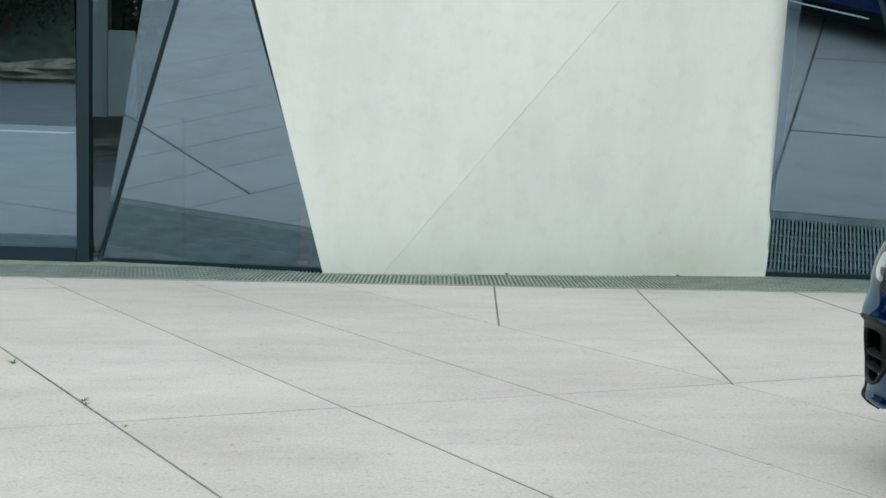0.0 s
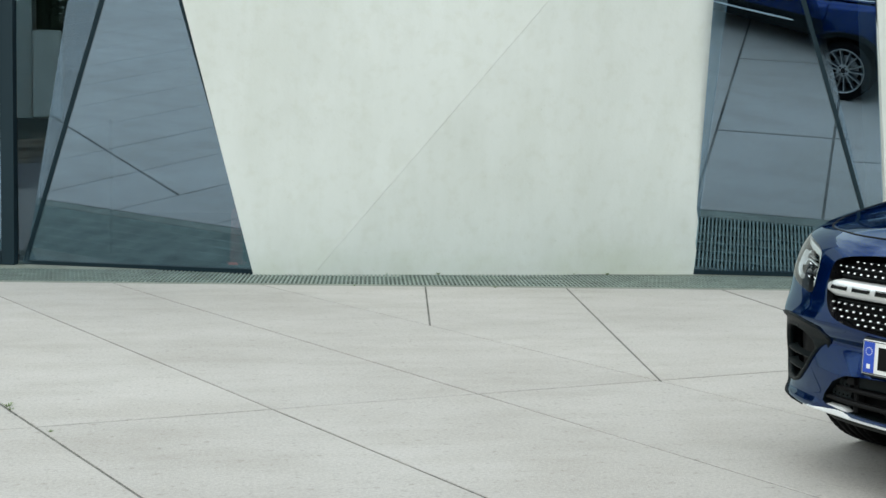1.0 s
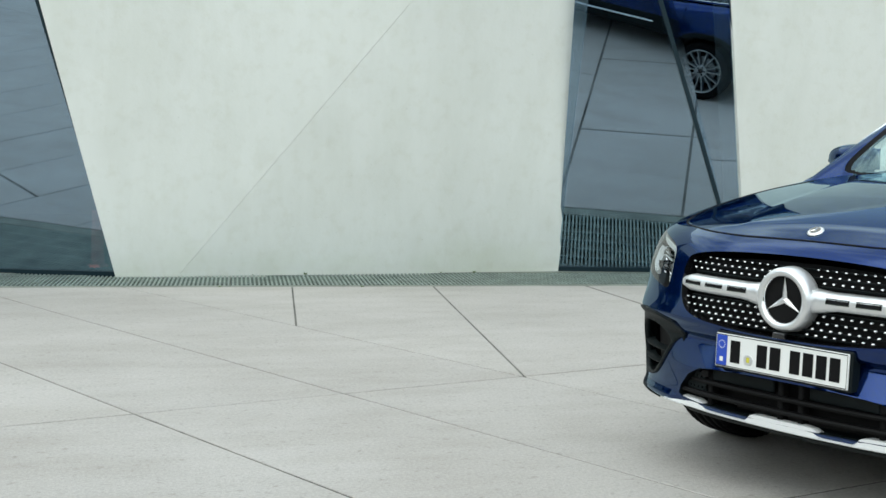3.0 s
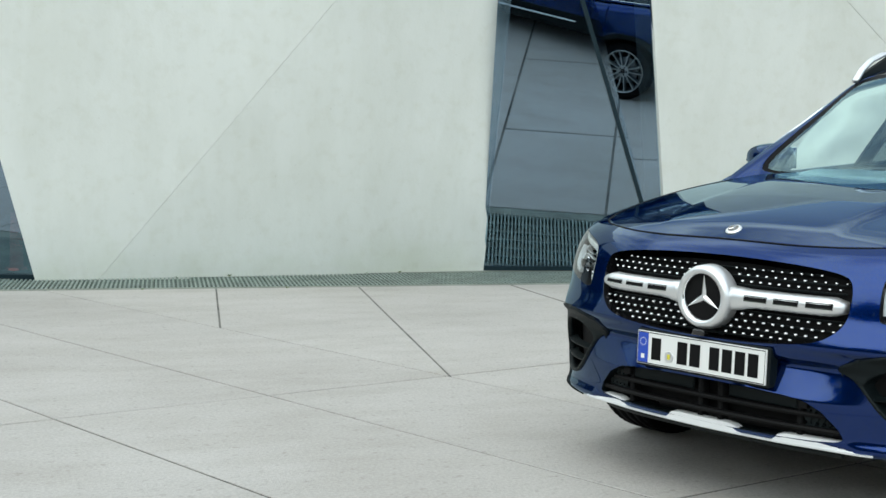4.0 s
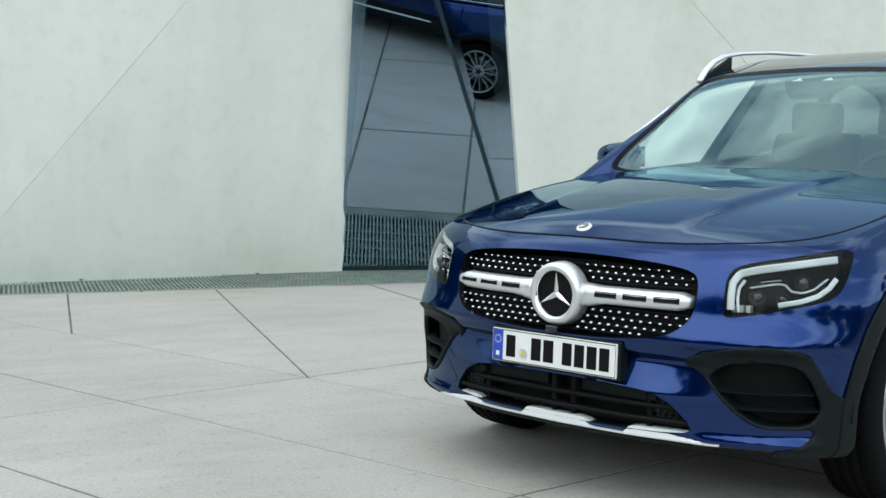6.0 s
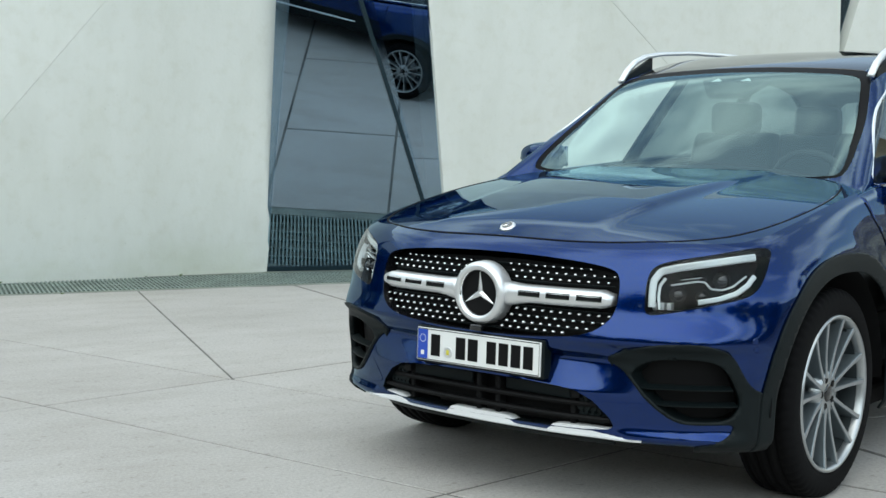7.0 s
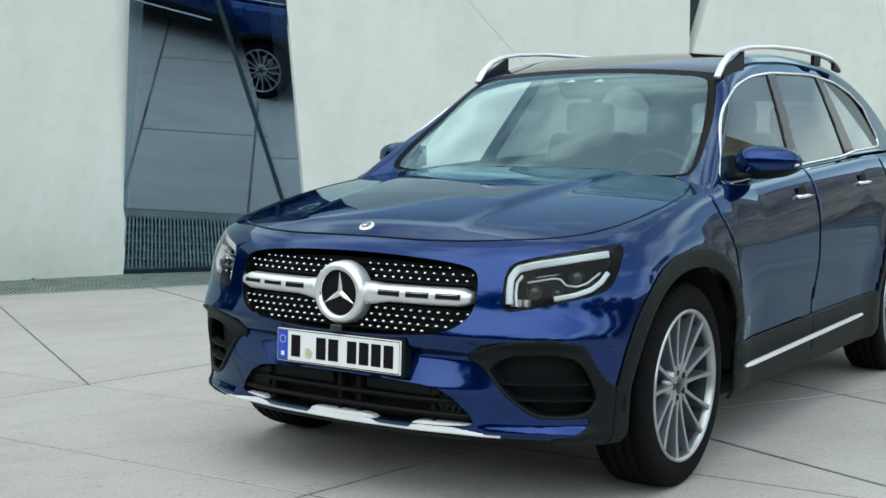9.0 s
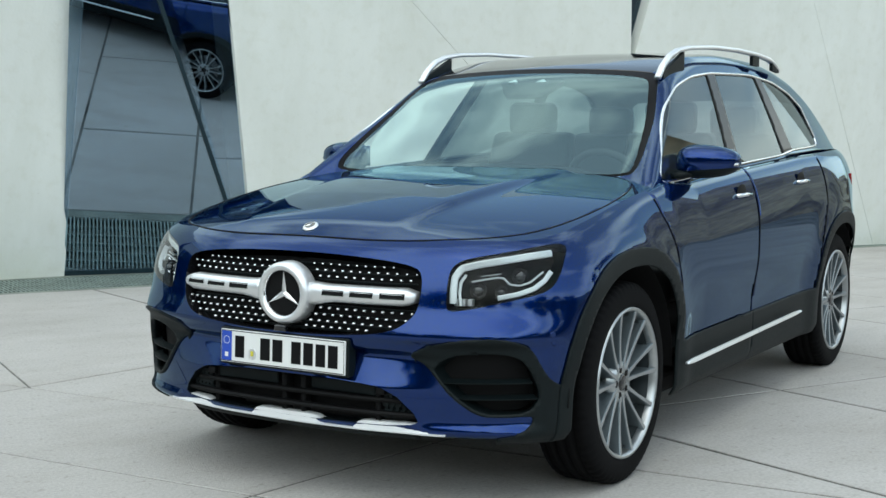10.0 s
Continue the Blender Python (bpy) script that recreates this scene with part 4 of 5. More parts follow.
# front openings, in the plane across the car (y, z)
GRILLE = [(-0.494, 0.70), (-0.492, 0.78), (-0.465, 0.812), (-0.289, 0.833), (0.0, 0.842), (0.289, 0.833), (0.465, 0.812), (0.492, 0.78), (0.494, 0.70), (0.475, 0.645), (0.405, 0.598), (0.2, 0.578), (0.0, 0.575), (-0.2, 0.578), (-0.405, 0.598), (-0.475, 0.645)]
INTAKE = [(-0.27, 0.432), (0.0, 0.438), (0.27, 0.432), (0.40, 0.418), (0.50, 0.318), (0.46, 0.298), (0.2, 0.291), (0.0, 0.29), (-0.2, 0.291), (-0.46, 0.298), (-0.50, 0.318), (-0.40, 0.418)]
LAMP = [(0.574, 0.81), (0.60, 0.832), (0.65, 0.845), (0.722, 0.859), (0.80, 0.879), (0.836, 0.882), (0.85, 0.852), (0.857, 0.785), (0.845, 0.742), (0.815, 0.725), (0.718, 0.699), (0.642, 0.681), (0.585, 0.672), (0.574, 0.69), (0.57, 0.764)]
VENT_OUT = [(0.462, 0.522), (0.466, 0.536), (0.536, 0.566), (0.632, 0.588), (0.74, 0.594), (0.79, 0.582), (0.815, 0.548), (0.835, 0.492), (0.85, 0.456), (0.872, 0.43), (0.93, 0.42), (0.93, 0.2), (0.70, 0.2), (0.70, 0.266), (0.765, 0.276), (0.802, 0.30), (0.812, 0.338), (0.79, 0.34), (0.726, 0.338), (0.668, 0.342), (0.596, 0.40), (0.544, 0.466), (0.515, 0.50)]
VENT_IN = [(0.537, 0.488), (0.572, 0.522), (0.612, 0.538), (0.69, 0.545), (0.768, 0.539), (0.803, 0.502), (0.824, 0.428), (0.826, 0.394), (0.802, 0.349), (0.726, 0.346), (0.672, 0.350), (0.603, 0.407), (0.553, 0.468)]


def front_d(V, poly, mirror=False):
    d = poly_d(poly, np.abs(V[:, 1]) if mirror else V[:, 1], V[:, 2])
    return np.where(V[:, 0] > 0.1, d, 1.0)


grille_skin, wall = cut(wall, front_d(wall[0], round_poly(GRILLE)))
intake_skin, wall = cut(wall, front_d(wall[0], round_poly(INTAKE, 1)))
lamp_skin, wall = cut(wall, front_d(wall[0], round_poly(LAMP, 2), True))
vent_skin, wall = cut(wall, front_d(wall[0], round_poly(VENT_IN, 1), True))
vent_frame, wall = cut(wall, front_d(wall[0], round_poly(VENT_OUT, 1), True))
lip_skin, wall = cut(wall, np.where(wall[0][:, 0] > 0.3, wall[0][:, 2] - 0.268, 1.0))

# doors, in the plane along the car (x, z)
DOOR_F = [(-0.28, 1.2), (-0.31, 0.95), (-0.40, 0.80), (-0.43, 0.60), (-0.42, 0.2), (-1.35, 0.2), (-1.40, 0.6), (-1.44, 1.2)]
DOOR_R = [(-1.44, 1.2), (-1.40, 0.6), (-1.35, 0.2), (-2.2, 0.2), (-2.34, 0.5), (-2.42, 0.72), (-2.52, 0.9), (-2.55, 1.2)]
for nm, poly in (("front_door", DOOR_F), ("rear_door", DOOR_R)):
    d = poly_d(poly, wall[0][:, 0], wall[0][:, 2])
    panel, _ = cut(wall, d + GAP)
    _, wall = cut(wall, d - 0.0002)
    for m in sides(panel):
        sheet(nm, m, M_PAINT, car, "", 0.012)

# bonnet: its outline in plan
HOOD = [(0.699, 0.0), (0.697, 0.15), (0.688, 0.29), (0.648, 0.475), (0.563, 0.645), (0.389, 0.757), (0.144, 0.803), (-0.108, 0.806), (-0.32, 0.765), (-0.50, 0.685), (-0.47, 0.5), (-0.40, 0.25), (-0.385, 0.0)]
hood_poly = round_poly(HOOD + [(x, -y) for x, y in HOOD[-2:0:-1]], 2)
d = poly_d(hood_poly, bonnet_mesh[0][:, 0], bonnet_mesh[0][:, 1])
bonnet, _ = cut(bonnet_mesh, d + GAP)
_, wing_top = cut(bonnet_mesh, d - 0.0005)
cowl, wing_top = cut(wing_top, np.maximum(wing_top[0][:, 0] + 0.3, np.abs(wing_top[0][:, 1]) - 0.7))
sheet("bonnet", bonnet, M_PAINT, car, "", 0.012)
sheet("scuttle", moved(cowl, -0.02), M_BLACK, car, "black plastic scuttle under the windscreen")
nose, tail = cut(wall, -(wall[0][:, 0] + 1.0))
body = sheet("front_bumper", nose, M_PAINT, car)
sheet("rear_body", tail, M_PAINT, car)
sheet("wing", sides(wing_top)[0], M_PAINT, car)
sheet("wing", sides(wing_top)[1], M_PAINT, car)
# a dark inner skin shows in the shut lines
inner = whole_wall
_, inner = cut(inner, arch_d(inner[0], 0.47))
for poly, both in ((GRILLE, False), (INTAKE, False), (LAMP, True), (VENT_IN, True)):
    _, inner = cut(inner, front_d(inner[0], poly, both) - 0.012)
sheet("inner_skin", moved(inner, -0.022), M_UNDER, car, "dark inner panels")
inner_hood, _ = cut(bonnet_mesh, np.where(bonnet_mesh[0][:, 0] > -0.42, -1.0, 1.0))
sheet("bonnet_seal", moved(inner_hood, -0.03), M_UNDER, car, "dark bonnet liner")

# ---- windscreen, roof and side windows ----
SCREEN = [(0.0, 1.08), (0.3, 1.08), (0.672, 1.08), (0.69, 1.12), (0.643, 1.27), (0.571, 1.44), (0.541, 1.474), (0.44, 1.49), (0.2, 1.502), (0.0, 1.505)]
screen_poly = round_poly(SCREEN + [(-y, z) for y, z in SCREEN[-2:0:-1]], 2, 0.2)
BORDER = [(0.0, 1.07), (0.3, 1.07), (0.69, 1.07), (0.716, 1.125), (0.677, 1.276), (0.6, 1.45), (0.567, 1.5), (0.44, 1.514), (0.2, 1.526), (0.0, 1.529)]
border_poly = round_poly(BORDER + [(-y, z) for y, z in BORDER[-2:0:-1]], 2, 0.2)
d_front = lambda V, poly: np.where((V[:, 0] > -1.25), poly_d(poly, V[:, 1], V[:, 2]), 1.0)
screen, cab = cut(cab, d_front(cab[0], screen_poly))
border, cab = cut(cab, d_front(cab[0], border_poly))
sheet("windscreen", screen, M_CARGLASS, car, "clear windscreen with a green tint").visible_shadow = False
sheet("windscreen_border", moved(border, -0.002), M_FRIT, car, "black windscreen border", 0.01)
ROOF = [(-0.9, 0.0), (-0.9, 0.3), (-0.9, 0.535), (-1.22, 0.54), (-2.2, 0.53), (-2.95, 0.5), (-3.0, 0.3), (-3.02, 0.0)]
roof_poly = round_poly(ROOF + [(x, -y) for x, y in ROOF[-2:0:-1]], 1)
d = np.where(cab[0][:, 2] > 1.38, poly_d(roof_poly, cab[0][:, 0], cab[0][:, 1]), 1.0)
roof_glass, cab = cut(cab, d)
sheet("glass_roof", roof_glass, M_GLOSS, car, "gloss black panoramic roof", 0.008)
WINDOW = [(-0.45, 1.045), (-0.656, 1.215), (-0.845, 1.345), (-1.05, 1.442), (-1.30, 1.494), (-1.6, 1.523), (-2.18, 1.54), (-2.58, 1.52), (-2.84, 1.47), (-3.0, 1.40), (-3.1, 1.19), (-2.40, 1.168), (-2.15, 1.142), (-1.42, 1.107)]
window_poly = round_poly(round_poly(WINDOW, 1, 0.1), 1, 0.2)


def line_d(V, p, q):
    """Signed distance along x to the slanting line from p to q; above zero ahead of it."""
    return V[:, 0] - (p[0] + (q[0] - p[0]) * (V[:, 2] - p[1]) / (q[1] - p[1]))


on_side = glass_y(cab[0][:, 0], cab[0][:, 2]) - np.abs(cab[0][:, 1]) - 0.016
side_skin, cab = cut(cab, np.where(np.abs(cab[0][:, 1]) > 0.4, np.maximum(poly_d(window_poly, cab[0][:, 0], cab[0][:, 2]), on_side), 1.0))
for m in sides(side_skin):
    ahead, rest = cut(m, -line_d(m[0], (-1.534, 1.50), (-1.347, 1.113)))
    pillar_b, rest = cut(rest, -line_d(rest[0], (-1.64, 1.505), (-1.47, 1.111)))
    mid, rest = cut(rest, -line_d(rest[0], (-2.27, 1.515), (-2.215, 1.157)))
    pillar_c, rear = cut(rest, -line_d(rest[0], (-2.37, 1.51), (-2.40, 1.17)))
    for nm, g in (("front_window", ahead), ("rear_window", mid), ("quarter_window", rear)):
        sheet(nm, moved(g, -0.006), M_SIDEGLASS if nm == "front_window" else M_PRIVACY, car, "clear side glass" if nm == "front_window" else "tinted side glass").visible_shadow = False
    for g in (pillar_b, pillar_c):
        sheet("pillar_trim", g, M_PILLAR, car, "black pillar trim", 0.01)
BACK = [(0.0, 1.2), (0.55, 1.2), (0.6, 1.26), (0.52, 1.43), (0.45, 1.46), (0.0, 1.47)]
back_poly = np.array(BACK + [(-y, z) for y, z in BACK[-2:0:-1]])
back_glass, cab = cut(cab, np.where(cab[0][:, 0] < -3.2, poly_d(back_poly, cab[0][:, 1], cab[0][:, 2]), 1.0))
sheet("tailgate_window", back_glass, M_PRIVACY, car, "dark tailgate glass").visible_shadow = False
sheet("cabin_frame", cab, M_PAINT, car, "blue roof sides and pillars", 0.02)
sheet("headlining", moved(cab, -0.026), M_CABIN, car, "dark cabin lining")
sheet("roof_lining", moved(roof_glass, -0.03), M_CABIN, car, "dark roof lining")

full_wall = whole_wall[0]
front_pts = full_wall[full_wall[:, 0] > 0.1]


def front_fit(y, z):
    """Depth and slopes of the body's front skin at a place across the car, from a plane laid through it there."""
    dy, dz = front_pts[:, 1] - y, front_pts[:, 2] - z
    d = dy * dy + dz * dz
    k = np.argpartition(d, 16)[:16]
    w = np.exp(-d[k] / 0.00025) + 1e-6
    A = np.stack([np.ones(16), dy[k], dz[k]], 1)
    q = np.linalg.solve(A.T @ (A * w[:, None]) + np.diag([0, 1e-9, 1e-9]), A.T @ (w * front_pts[k, 0]))
    return q


def front_x(y, z):
    return float(front_fit(y, z)[0])


def on_front(y, z, out=0.0):
    x, gy, gz = (float(v) for v in front_fit(y, z))
    return Vector((x, y, z)) + Vector((1, -gy, -gz)).normalized() * out


cab_pts = cabin()[0]
cab_pts = cab_pts[cab_pts[:, 1] > np.maximum(0.3, glass_y(cab_pts[:, 0], cab_pts[:, 2]) - 0.035)]
side_pts = full_wall[(full_wall[:, 1] > 0.6) & (full_wall[:, 0] < 0.35)]


def lookup(pts, x, z):
    d = (pts[:, 0] - x) ** 2 + (pts[:, 2] - z) ** 2
    k = np.argpartition(d, 5)[:5]
    w = 1 / (d[k] + 1e-6)
    return float((pts[k, 1] * w).sum() / w.sum())


def cab_y(x, z):
    return lookup(cab_pts, x, z)


def side_y(x, z):
    return lookup(side_pts, x, z)


def funnel(poly, depth, flare=0.92, top=0.0):
    """The wall of an opening in the front, going back into the car."""
    poly = [tuple(p) for p in poly]
    cy, cz = sum(p[0] for p in poly) / len(poly), sum(p[1] for p in poly) / len(poly)
    n = len(poly)
    outer = [on_front(y, z, 0.001) for y, z in poly]
    inner_ring = [Vector((o.x - depth, cy + (o.y - cy) * flare, cz + (o.z - cz) * flare)) for o in outer]
    v = outer + inner_ring
    f = [(i, (i + 1) % n, (i + 1) % n + n, i + n) for i in range(n)]
    return v, f


def mirrored(v, f):
    return [(p[0], -p[1], p[2]) for p in v], [tuple(reversed(q)) for q in f]


def flip(bm):
    for v in bm.verts:
        v.co.y = -v.co.y
    bmesh.ops.reverse_faces(bm, faces=bm.faces)
    return bm


def both(name, maker, material, parent=None, label="", smooth=False):
    """A part on the car's left and its twin on the right."""
    a = part(name, maker(), material, parent or car, label, smooth)
    b = part(name, flip(maker()), material, parent or car, label, smooth)
    return a, b


# ---- thin dark tubes that draw the shade in the shut lines ----
GAP_TUBE = [(x * 0.0024, y * 0.0024) for x, y in disc(1, 6)]
part("bonnet_gap", sweep([(x, y, float(hood_z(x, y)) - 0.001) for x, y in np.roll(hood_poly, len(hood_poly) // 2, axis=0) if x > -0.36], [(x * 0.0036, y * 0.0036) for x, y in disc(1, 6)], closed=False), M_UNDER, car, "dark tube drawing the shade in the bonnet shut line")
DOOR_LINES = ([(-0.305, 1.0), (-0.31, 0.95), (-0.36, 0.87), (-0.40, 0.80), (-0.425, 0.70), (-0.43, 0.60), (-0.425, 0.46)], [(-1.425, 1.08), (-1.415, 0.9), (-1.40, 0.6), (-1.393, 0.53)], [(-2.54, 1.13), (-2.52, 0.9), (-2.42, 0.72), (-2.385, 0.65)])
for line in DOOR_LINES:
    for sgn in (1, -1):
        t = np.linspace(0, len(line) - 1, 30)
        xs, zs = np.interp(t, range(len(line)), [p[0] for p in line]), np.interp(t, range(len(line)), [p[1] for p in line])
        part("door_gap", sweep([(x, sgn * (side_y(x, z) + 0.0008), z) for x, z in zip(xs, zs)], GAP_TUBE, up=(0, 1, 0)), M_UNDER, car, "dark tube drawing the shade in the door shut line")

# ---- radiator grille ----
g_poly = round_poly(GRILLE)
grille = sheet("grille", moved(grille_skin, -0.05), M_INK, car, "black grille with rows of bright studs")
mesh_ob("grille_surround", *funnel(g_poly, 0.052, 0.97), M_GLOSS, grille, "gloss black surround", True)
stud_bm = bmesh.new()
bmesh.ops.create_icosphere(stud_bm, subdivisions=1, radius=1.0)
stud_me = bpy.data.meshes.new("stud")
stud_bm.to_mesh(stud_me)
stud_bm.free()
stud_me.materials.append(M_CHROME)
stud_me.polygons.foreach_set("use_smooth", [True] * len(stud_me.polygons))
for row in range(13):
    z = 0.832 - row * 0.0208
    for col in range(-16, 17):
        y = (col + (0.5 if row % 2 else 0.0)) * 0.0335
        if poly_d(g_poly, np.array([y]), np.array([z]))[0] > -0.009 or math.hypot(y, z - 0.703) < 0.122 or abs(z - 0.712) < 0.041:
            continue
        stud = new("stud", stud_me)
        stud.parent = grille
        big = 1.0 + 0.25 * (0.83 - z) / 0.25
        stud.matrix_basis = Matrix.Translation(on_front(y, z, -0.022)) @ Matrix.Diagonal((0.012, 0.0072 * big, 0.0052 * big, 1))
for row in range(9):
    z = 0.815 - row * 0.028
    ys = [y for y in np.linspace(-0.47, 0.47, 41) if poly_d(g_poly, np.array([y]), np.array([z]))[0] < -0.006]
    if len(ys) > 3:
        part("rib", sweep([on_front(y, z, -0.036) for y in ys], [(-0.004, -0.0022), (0.004, -0.0022), (0.004, 0.0022), (-0.004, 0.0022)]), M_BLACK, grille)


def louvre(y0, y1):
    ys = np.linspace(y0, y1, 12)
    out = bmesh.new()
    prof = []
    for y in ys:
        a = min(1.0, max(0.0, (0.2 - abs(y)) / 0.1))
        h = 0.029 + 0.012 * a ** 2
        c = 0.712 - 0.006 * a
        end = 0.6 if abs(abs(y) - 0.475) < 0.004 else 1.0
        p = on_front(y, c, 0.0)
        prof.append([p + Vector(q) for q in ((-0.03, 0, -h * end), (0.004, 0, -h * end * 0.92), (0.014, 0, -h * end * 0.55), (0.016, 0, 0), (0.014, 0, h * end * 0.55), (0.004, 0, h * end * 0.92), (-0.03, 0, h * end))])
    rows_v = [[out.verts.new(p) for p in r] for r in prof]
    for r, q in zip(rows_v, rows_v[1:]):
        for i in range(6):
            out.faces.new((r[i], q[i], q[i + 1], r[i + 1]))
    for r in (rows_v[0], rows_v[-1]):
        out.faces.new(r)
    bmesh.ops.recalc_face_normals(out, faces=out.faces)
    return out


for sgn in (1, -1):
    bar = part("louvre", louvre(0.085, 0.475) if sgn > 0 else flip(louvre(0.085, 0.475)), M_SATIN, grille, "satin silver cross bar", True)
    for k in range(3):
        y0, y1 = 0.155 + k * 0.105, 0.238 + k * 0.105
        slot = prism([on_front(sgn * y, z, 0.0135) for y, z in ((y0, 0.706), (y1, 0.706), (y1, 0.7185), (y0, 0.7185))], (0.0045, 0, 0))
        part("slot", bevel(slot, 0.002, 1), M_INK, bar, "black slot")
        frame_pts = [on_front(sgn * y, z, 0.0165) for y, z in ((y0, 0.7045), (y1, 0.7045), (y1, 0.720), (y0, 0.720))]
        part("slot_trim", sweep(frame_pts, [(x * 0.0022, y * 0.0022) for x, y in disc(1, 6)], up=(1, 0, 0.1), closed=True), M_CHROME, bar)
badge_at = on_front(0, 0.703, 0.0)
badge = part("emblem", lathe([(0.074, 0.012), (0.077, 0.026), (0.088, 0.031), (0.098, 0.026), (0.104, 0.012), (0.106, -0.03)], 64, "x"), M_SATIN, car, "round silver emblem with a three-armed star", True)
badge.matrix_basis = Matrix.Translation(badge_at)
part("disc", lathe([(0.0, 0.012), (0.05, 0.0115), (0.076, 0.01)], 48, "x"), M_INK, badge, "black disc", True)
part("inner_ring", lathe([(0.0725, 0.012), (0.074, 0.022), (0.078, 0.026)], 64, "x"), M_CHROME, badge, "", True)


def star(r):
    bm = bmesh.new()
    tip = bm.verts.new((0.018, 0, 0))
    ring = []
    for k in range(6):
        a = math.pi / 2 + k * math.pi / 3
        q = r if k % 2 == 0 else r * 0.17
        ring.append(bm.verts.new((0.011 if k % 2 else 0.014, q * math.cos(a), q * math.sin(a))))
    for k in range(6):
        bm.faces.new((tip, ring[k], ring[(k + 1) % 6]))
    bmesh.ops.recalc_face_normals(bm, faces=bm.faces)
    return bm


part("star", star(0.073), M_SATIN, badge)
part("camera_eye", bevel(prism([on_front(y, z, 0.0) for y, z in ((-0.025, 0.578), (0.025, 0.578), (0.022, 0.598), (-0.022, 0.598))], (0.02, 0, 0)), 0.005), M_GLOSS, car, "small black camera housing", True)
hb = part("bonnet_badge", lathe([(0.0, 0.006), (0.02, 0.006), (0.026, 0.004), (0.028, 0.0)], 32, "z"), M_SATIN, car, "small round silver bonnet badge", True)
hb.matrix_basis = Matrix.Translation((0.652, 0, float(hood_z(0.652, 0)) + 0.0005)) @ pose(0, 0, 0, 0, 27, 0)
part("disc", lathe([(0.0, 0.0068), (0.019, 0.0068)], 24, "z"), M_GLOSS, hb)
part("star", star(0.02), M_CHROME, hb).matrix_basis = Matrix.Translation((0, 0, 0.0)) @ pose(0, 0, 0, 0, -90, 0) @ Matrix.Diagonal((0.5, 1, 1, 1))

# ---- number plate: bars in place of its characters ----
PL = Matrix.Translation((0.812, 0, 0.509)) @ pose(0, 0, 0, 0, -2, 0)
plate = part("number_plate", bevel(box(-0.004, 0.004, -0.26, 0.26, -0.056, 0.056), 0.003, 2), M_PLATE, car, "white number plate with a blue end band")
plate.matrix_basis = PL
holder = part("plate_holder", bevel(box(-0.05, -0.0045, -0.268, 0.268, -0.064, 0.062), 0.004, 1), M_BLACK, car, "black plate holder")
holder.matrix_basis = PL
part("rim", sweep([(0.0045, y, z) for y, z in ((-0.256, -0.052), (0.256, -0.052), (0.256, 0.052), (-0.256, 0.052))], [(x * 0.0014, y * 0.0014) for x, y in disc(1, 6)], up=(1, 0, 0), closed=True), M_INK, plate)
part("band", box(0.0042, 0.0056, -0.254, -0.212, -0.05, 0.05), M_BLUE, plate, "blue end band")
part("band_mark", box(0.0057, 0.0066, -0.24, -0.226, -0.037, -0.022), M_PLATE, plate)
for k in range(12):
    a = 2 * math.pi * k / 12
    part("band_dot", box(0.0057, 0.0066, -0.2345 + 0.0125 * math.cos(a), -0.2315 + 0.0125 * math.cos(a), 0.0185 + 0.0125 * math.sin(a), 0.0215 + 0.0125 * math.sin(a)), M_PLATE, plate)
for y0, y1 in ((-0.197, -0.157), (-0.088, -0.047), (-0.036, 0.006), (0.043, 0.082), (0.093, 0.132), (0.143, 0.182), (0.193, 0.232)):
    part("character_bar", bevel(box(0.0042, 0.0056, y0, y1, -0.037, 0.037), 0.0005, 1), M_INK, plate)
seal = part("seal", lathe([(0.0, 0.0058), (0.018, 0.0058), (0.019, 0.004)], 24, "x"), M_SATIN, plate, "round grey seal")
seal.matrix_basis = Matrix.Translation((0, -0.122, -0.02))
part("seal_mark", box(0.006, 0.0066, -0.006, 0.006, -0.008, 0.009), mat("yellow_mark", (0.6, 0.55, 0.06), 0.5), seal)

# ---- lower intake, lip and skid plate ----
intake = sheet("lower_intake", moved(intake_skin, -0.075), M_INK, car, "black lower air intake")
i_poly = round_poly(INTAKE, 1)
mesh_ob("intake_wall", *funnel(i_poly, 0.08, 0.985), M_BLACK, intake, "", True)
for z, out in ((0.372, -0.03), (0.33, -0.018)):
    ys = [y for y in np.linspace(-0.5, 0.5, 45) if poly_d(i_poly, np.array([y]), np.array([z]))[0] < -0.002]
    part("slat", sweep([on_front(y, z, out) for y in ys], [(-0.014, -0.006), (0.01, -0.008), (0.014, 0.0), (0.01, 0.006), (-0.014, 0.006)]), M_INK, intake)
for y in (-0.34, -0.03, 0.05, 0.34):
    part("strut", box(front_x(y, 0.36) - 0.07, front_x(y, 0.36) - 0.03, y - 0.01, y + 0.01, 0.295, 0.43, 0.004, 1), M_UNDER, intake)
for y in (-0.2, 0.2):
    part("radiator_core", box(front_x(y, 0.4) - 0.062, front_x(y, 0.4) - 0.048, y - 0.13, y + 0.13, 0.382, 0.425, 0.004, 1), M_BLACK, intake, "dark radiator block")
for sgn in (1, -1):
    for k in range(4):
        for j in range(4):
            y, z = 0.375 + 0.022 * k + 0.011 * (j % 2), 0.325 + 0.02 * j
            if poly_d(i_poly, np.array([y]), np.array([z]))[0] < -0.012:
                q = on_front(sgn * y, z, -0.03)
                part("mesh_cell", sweep([q + Vector((0, 0.0105 * c, 0.0105 * s)) for c, s in disc(1, 6)], [(-0.006, -0.0022), (0.006, -0.0022), (0.006, 0.0022), (-0.006, 0.0022)], up=(1, 0, 0.05), closed=True), M_BLACK, intake)
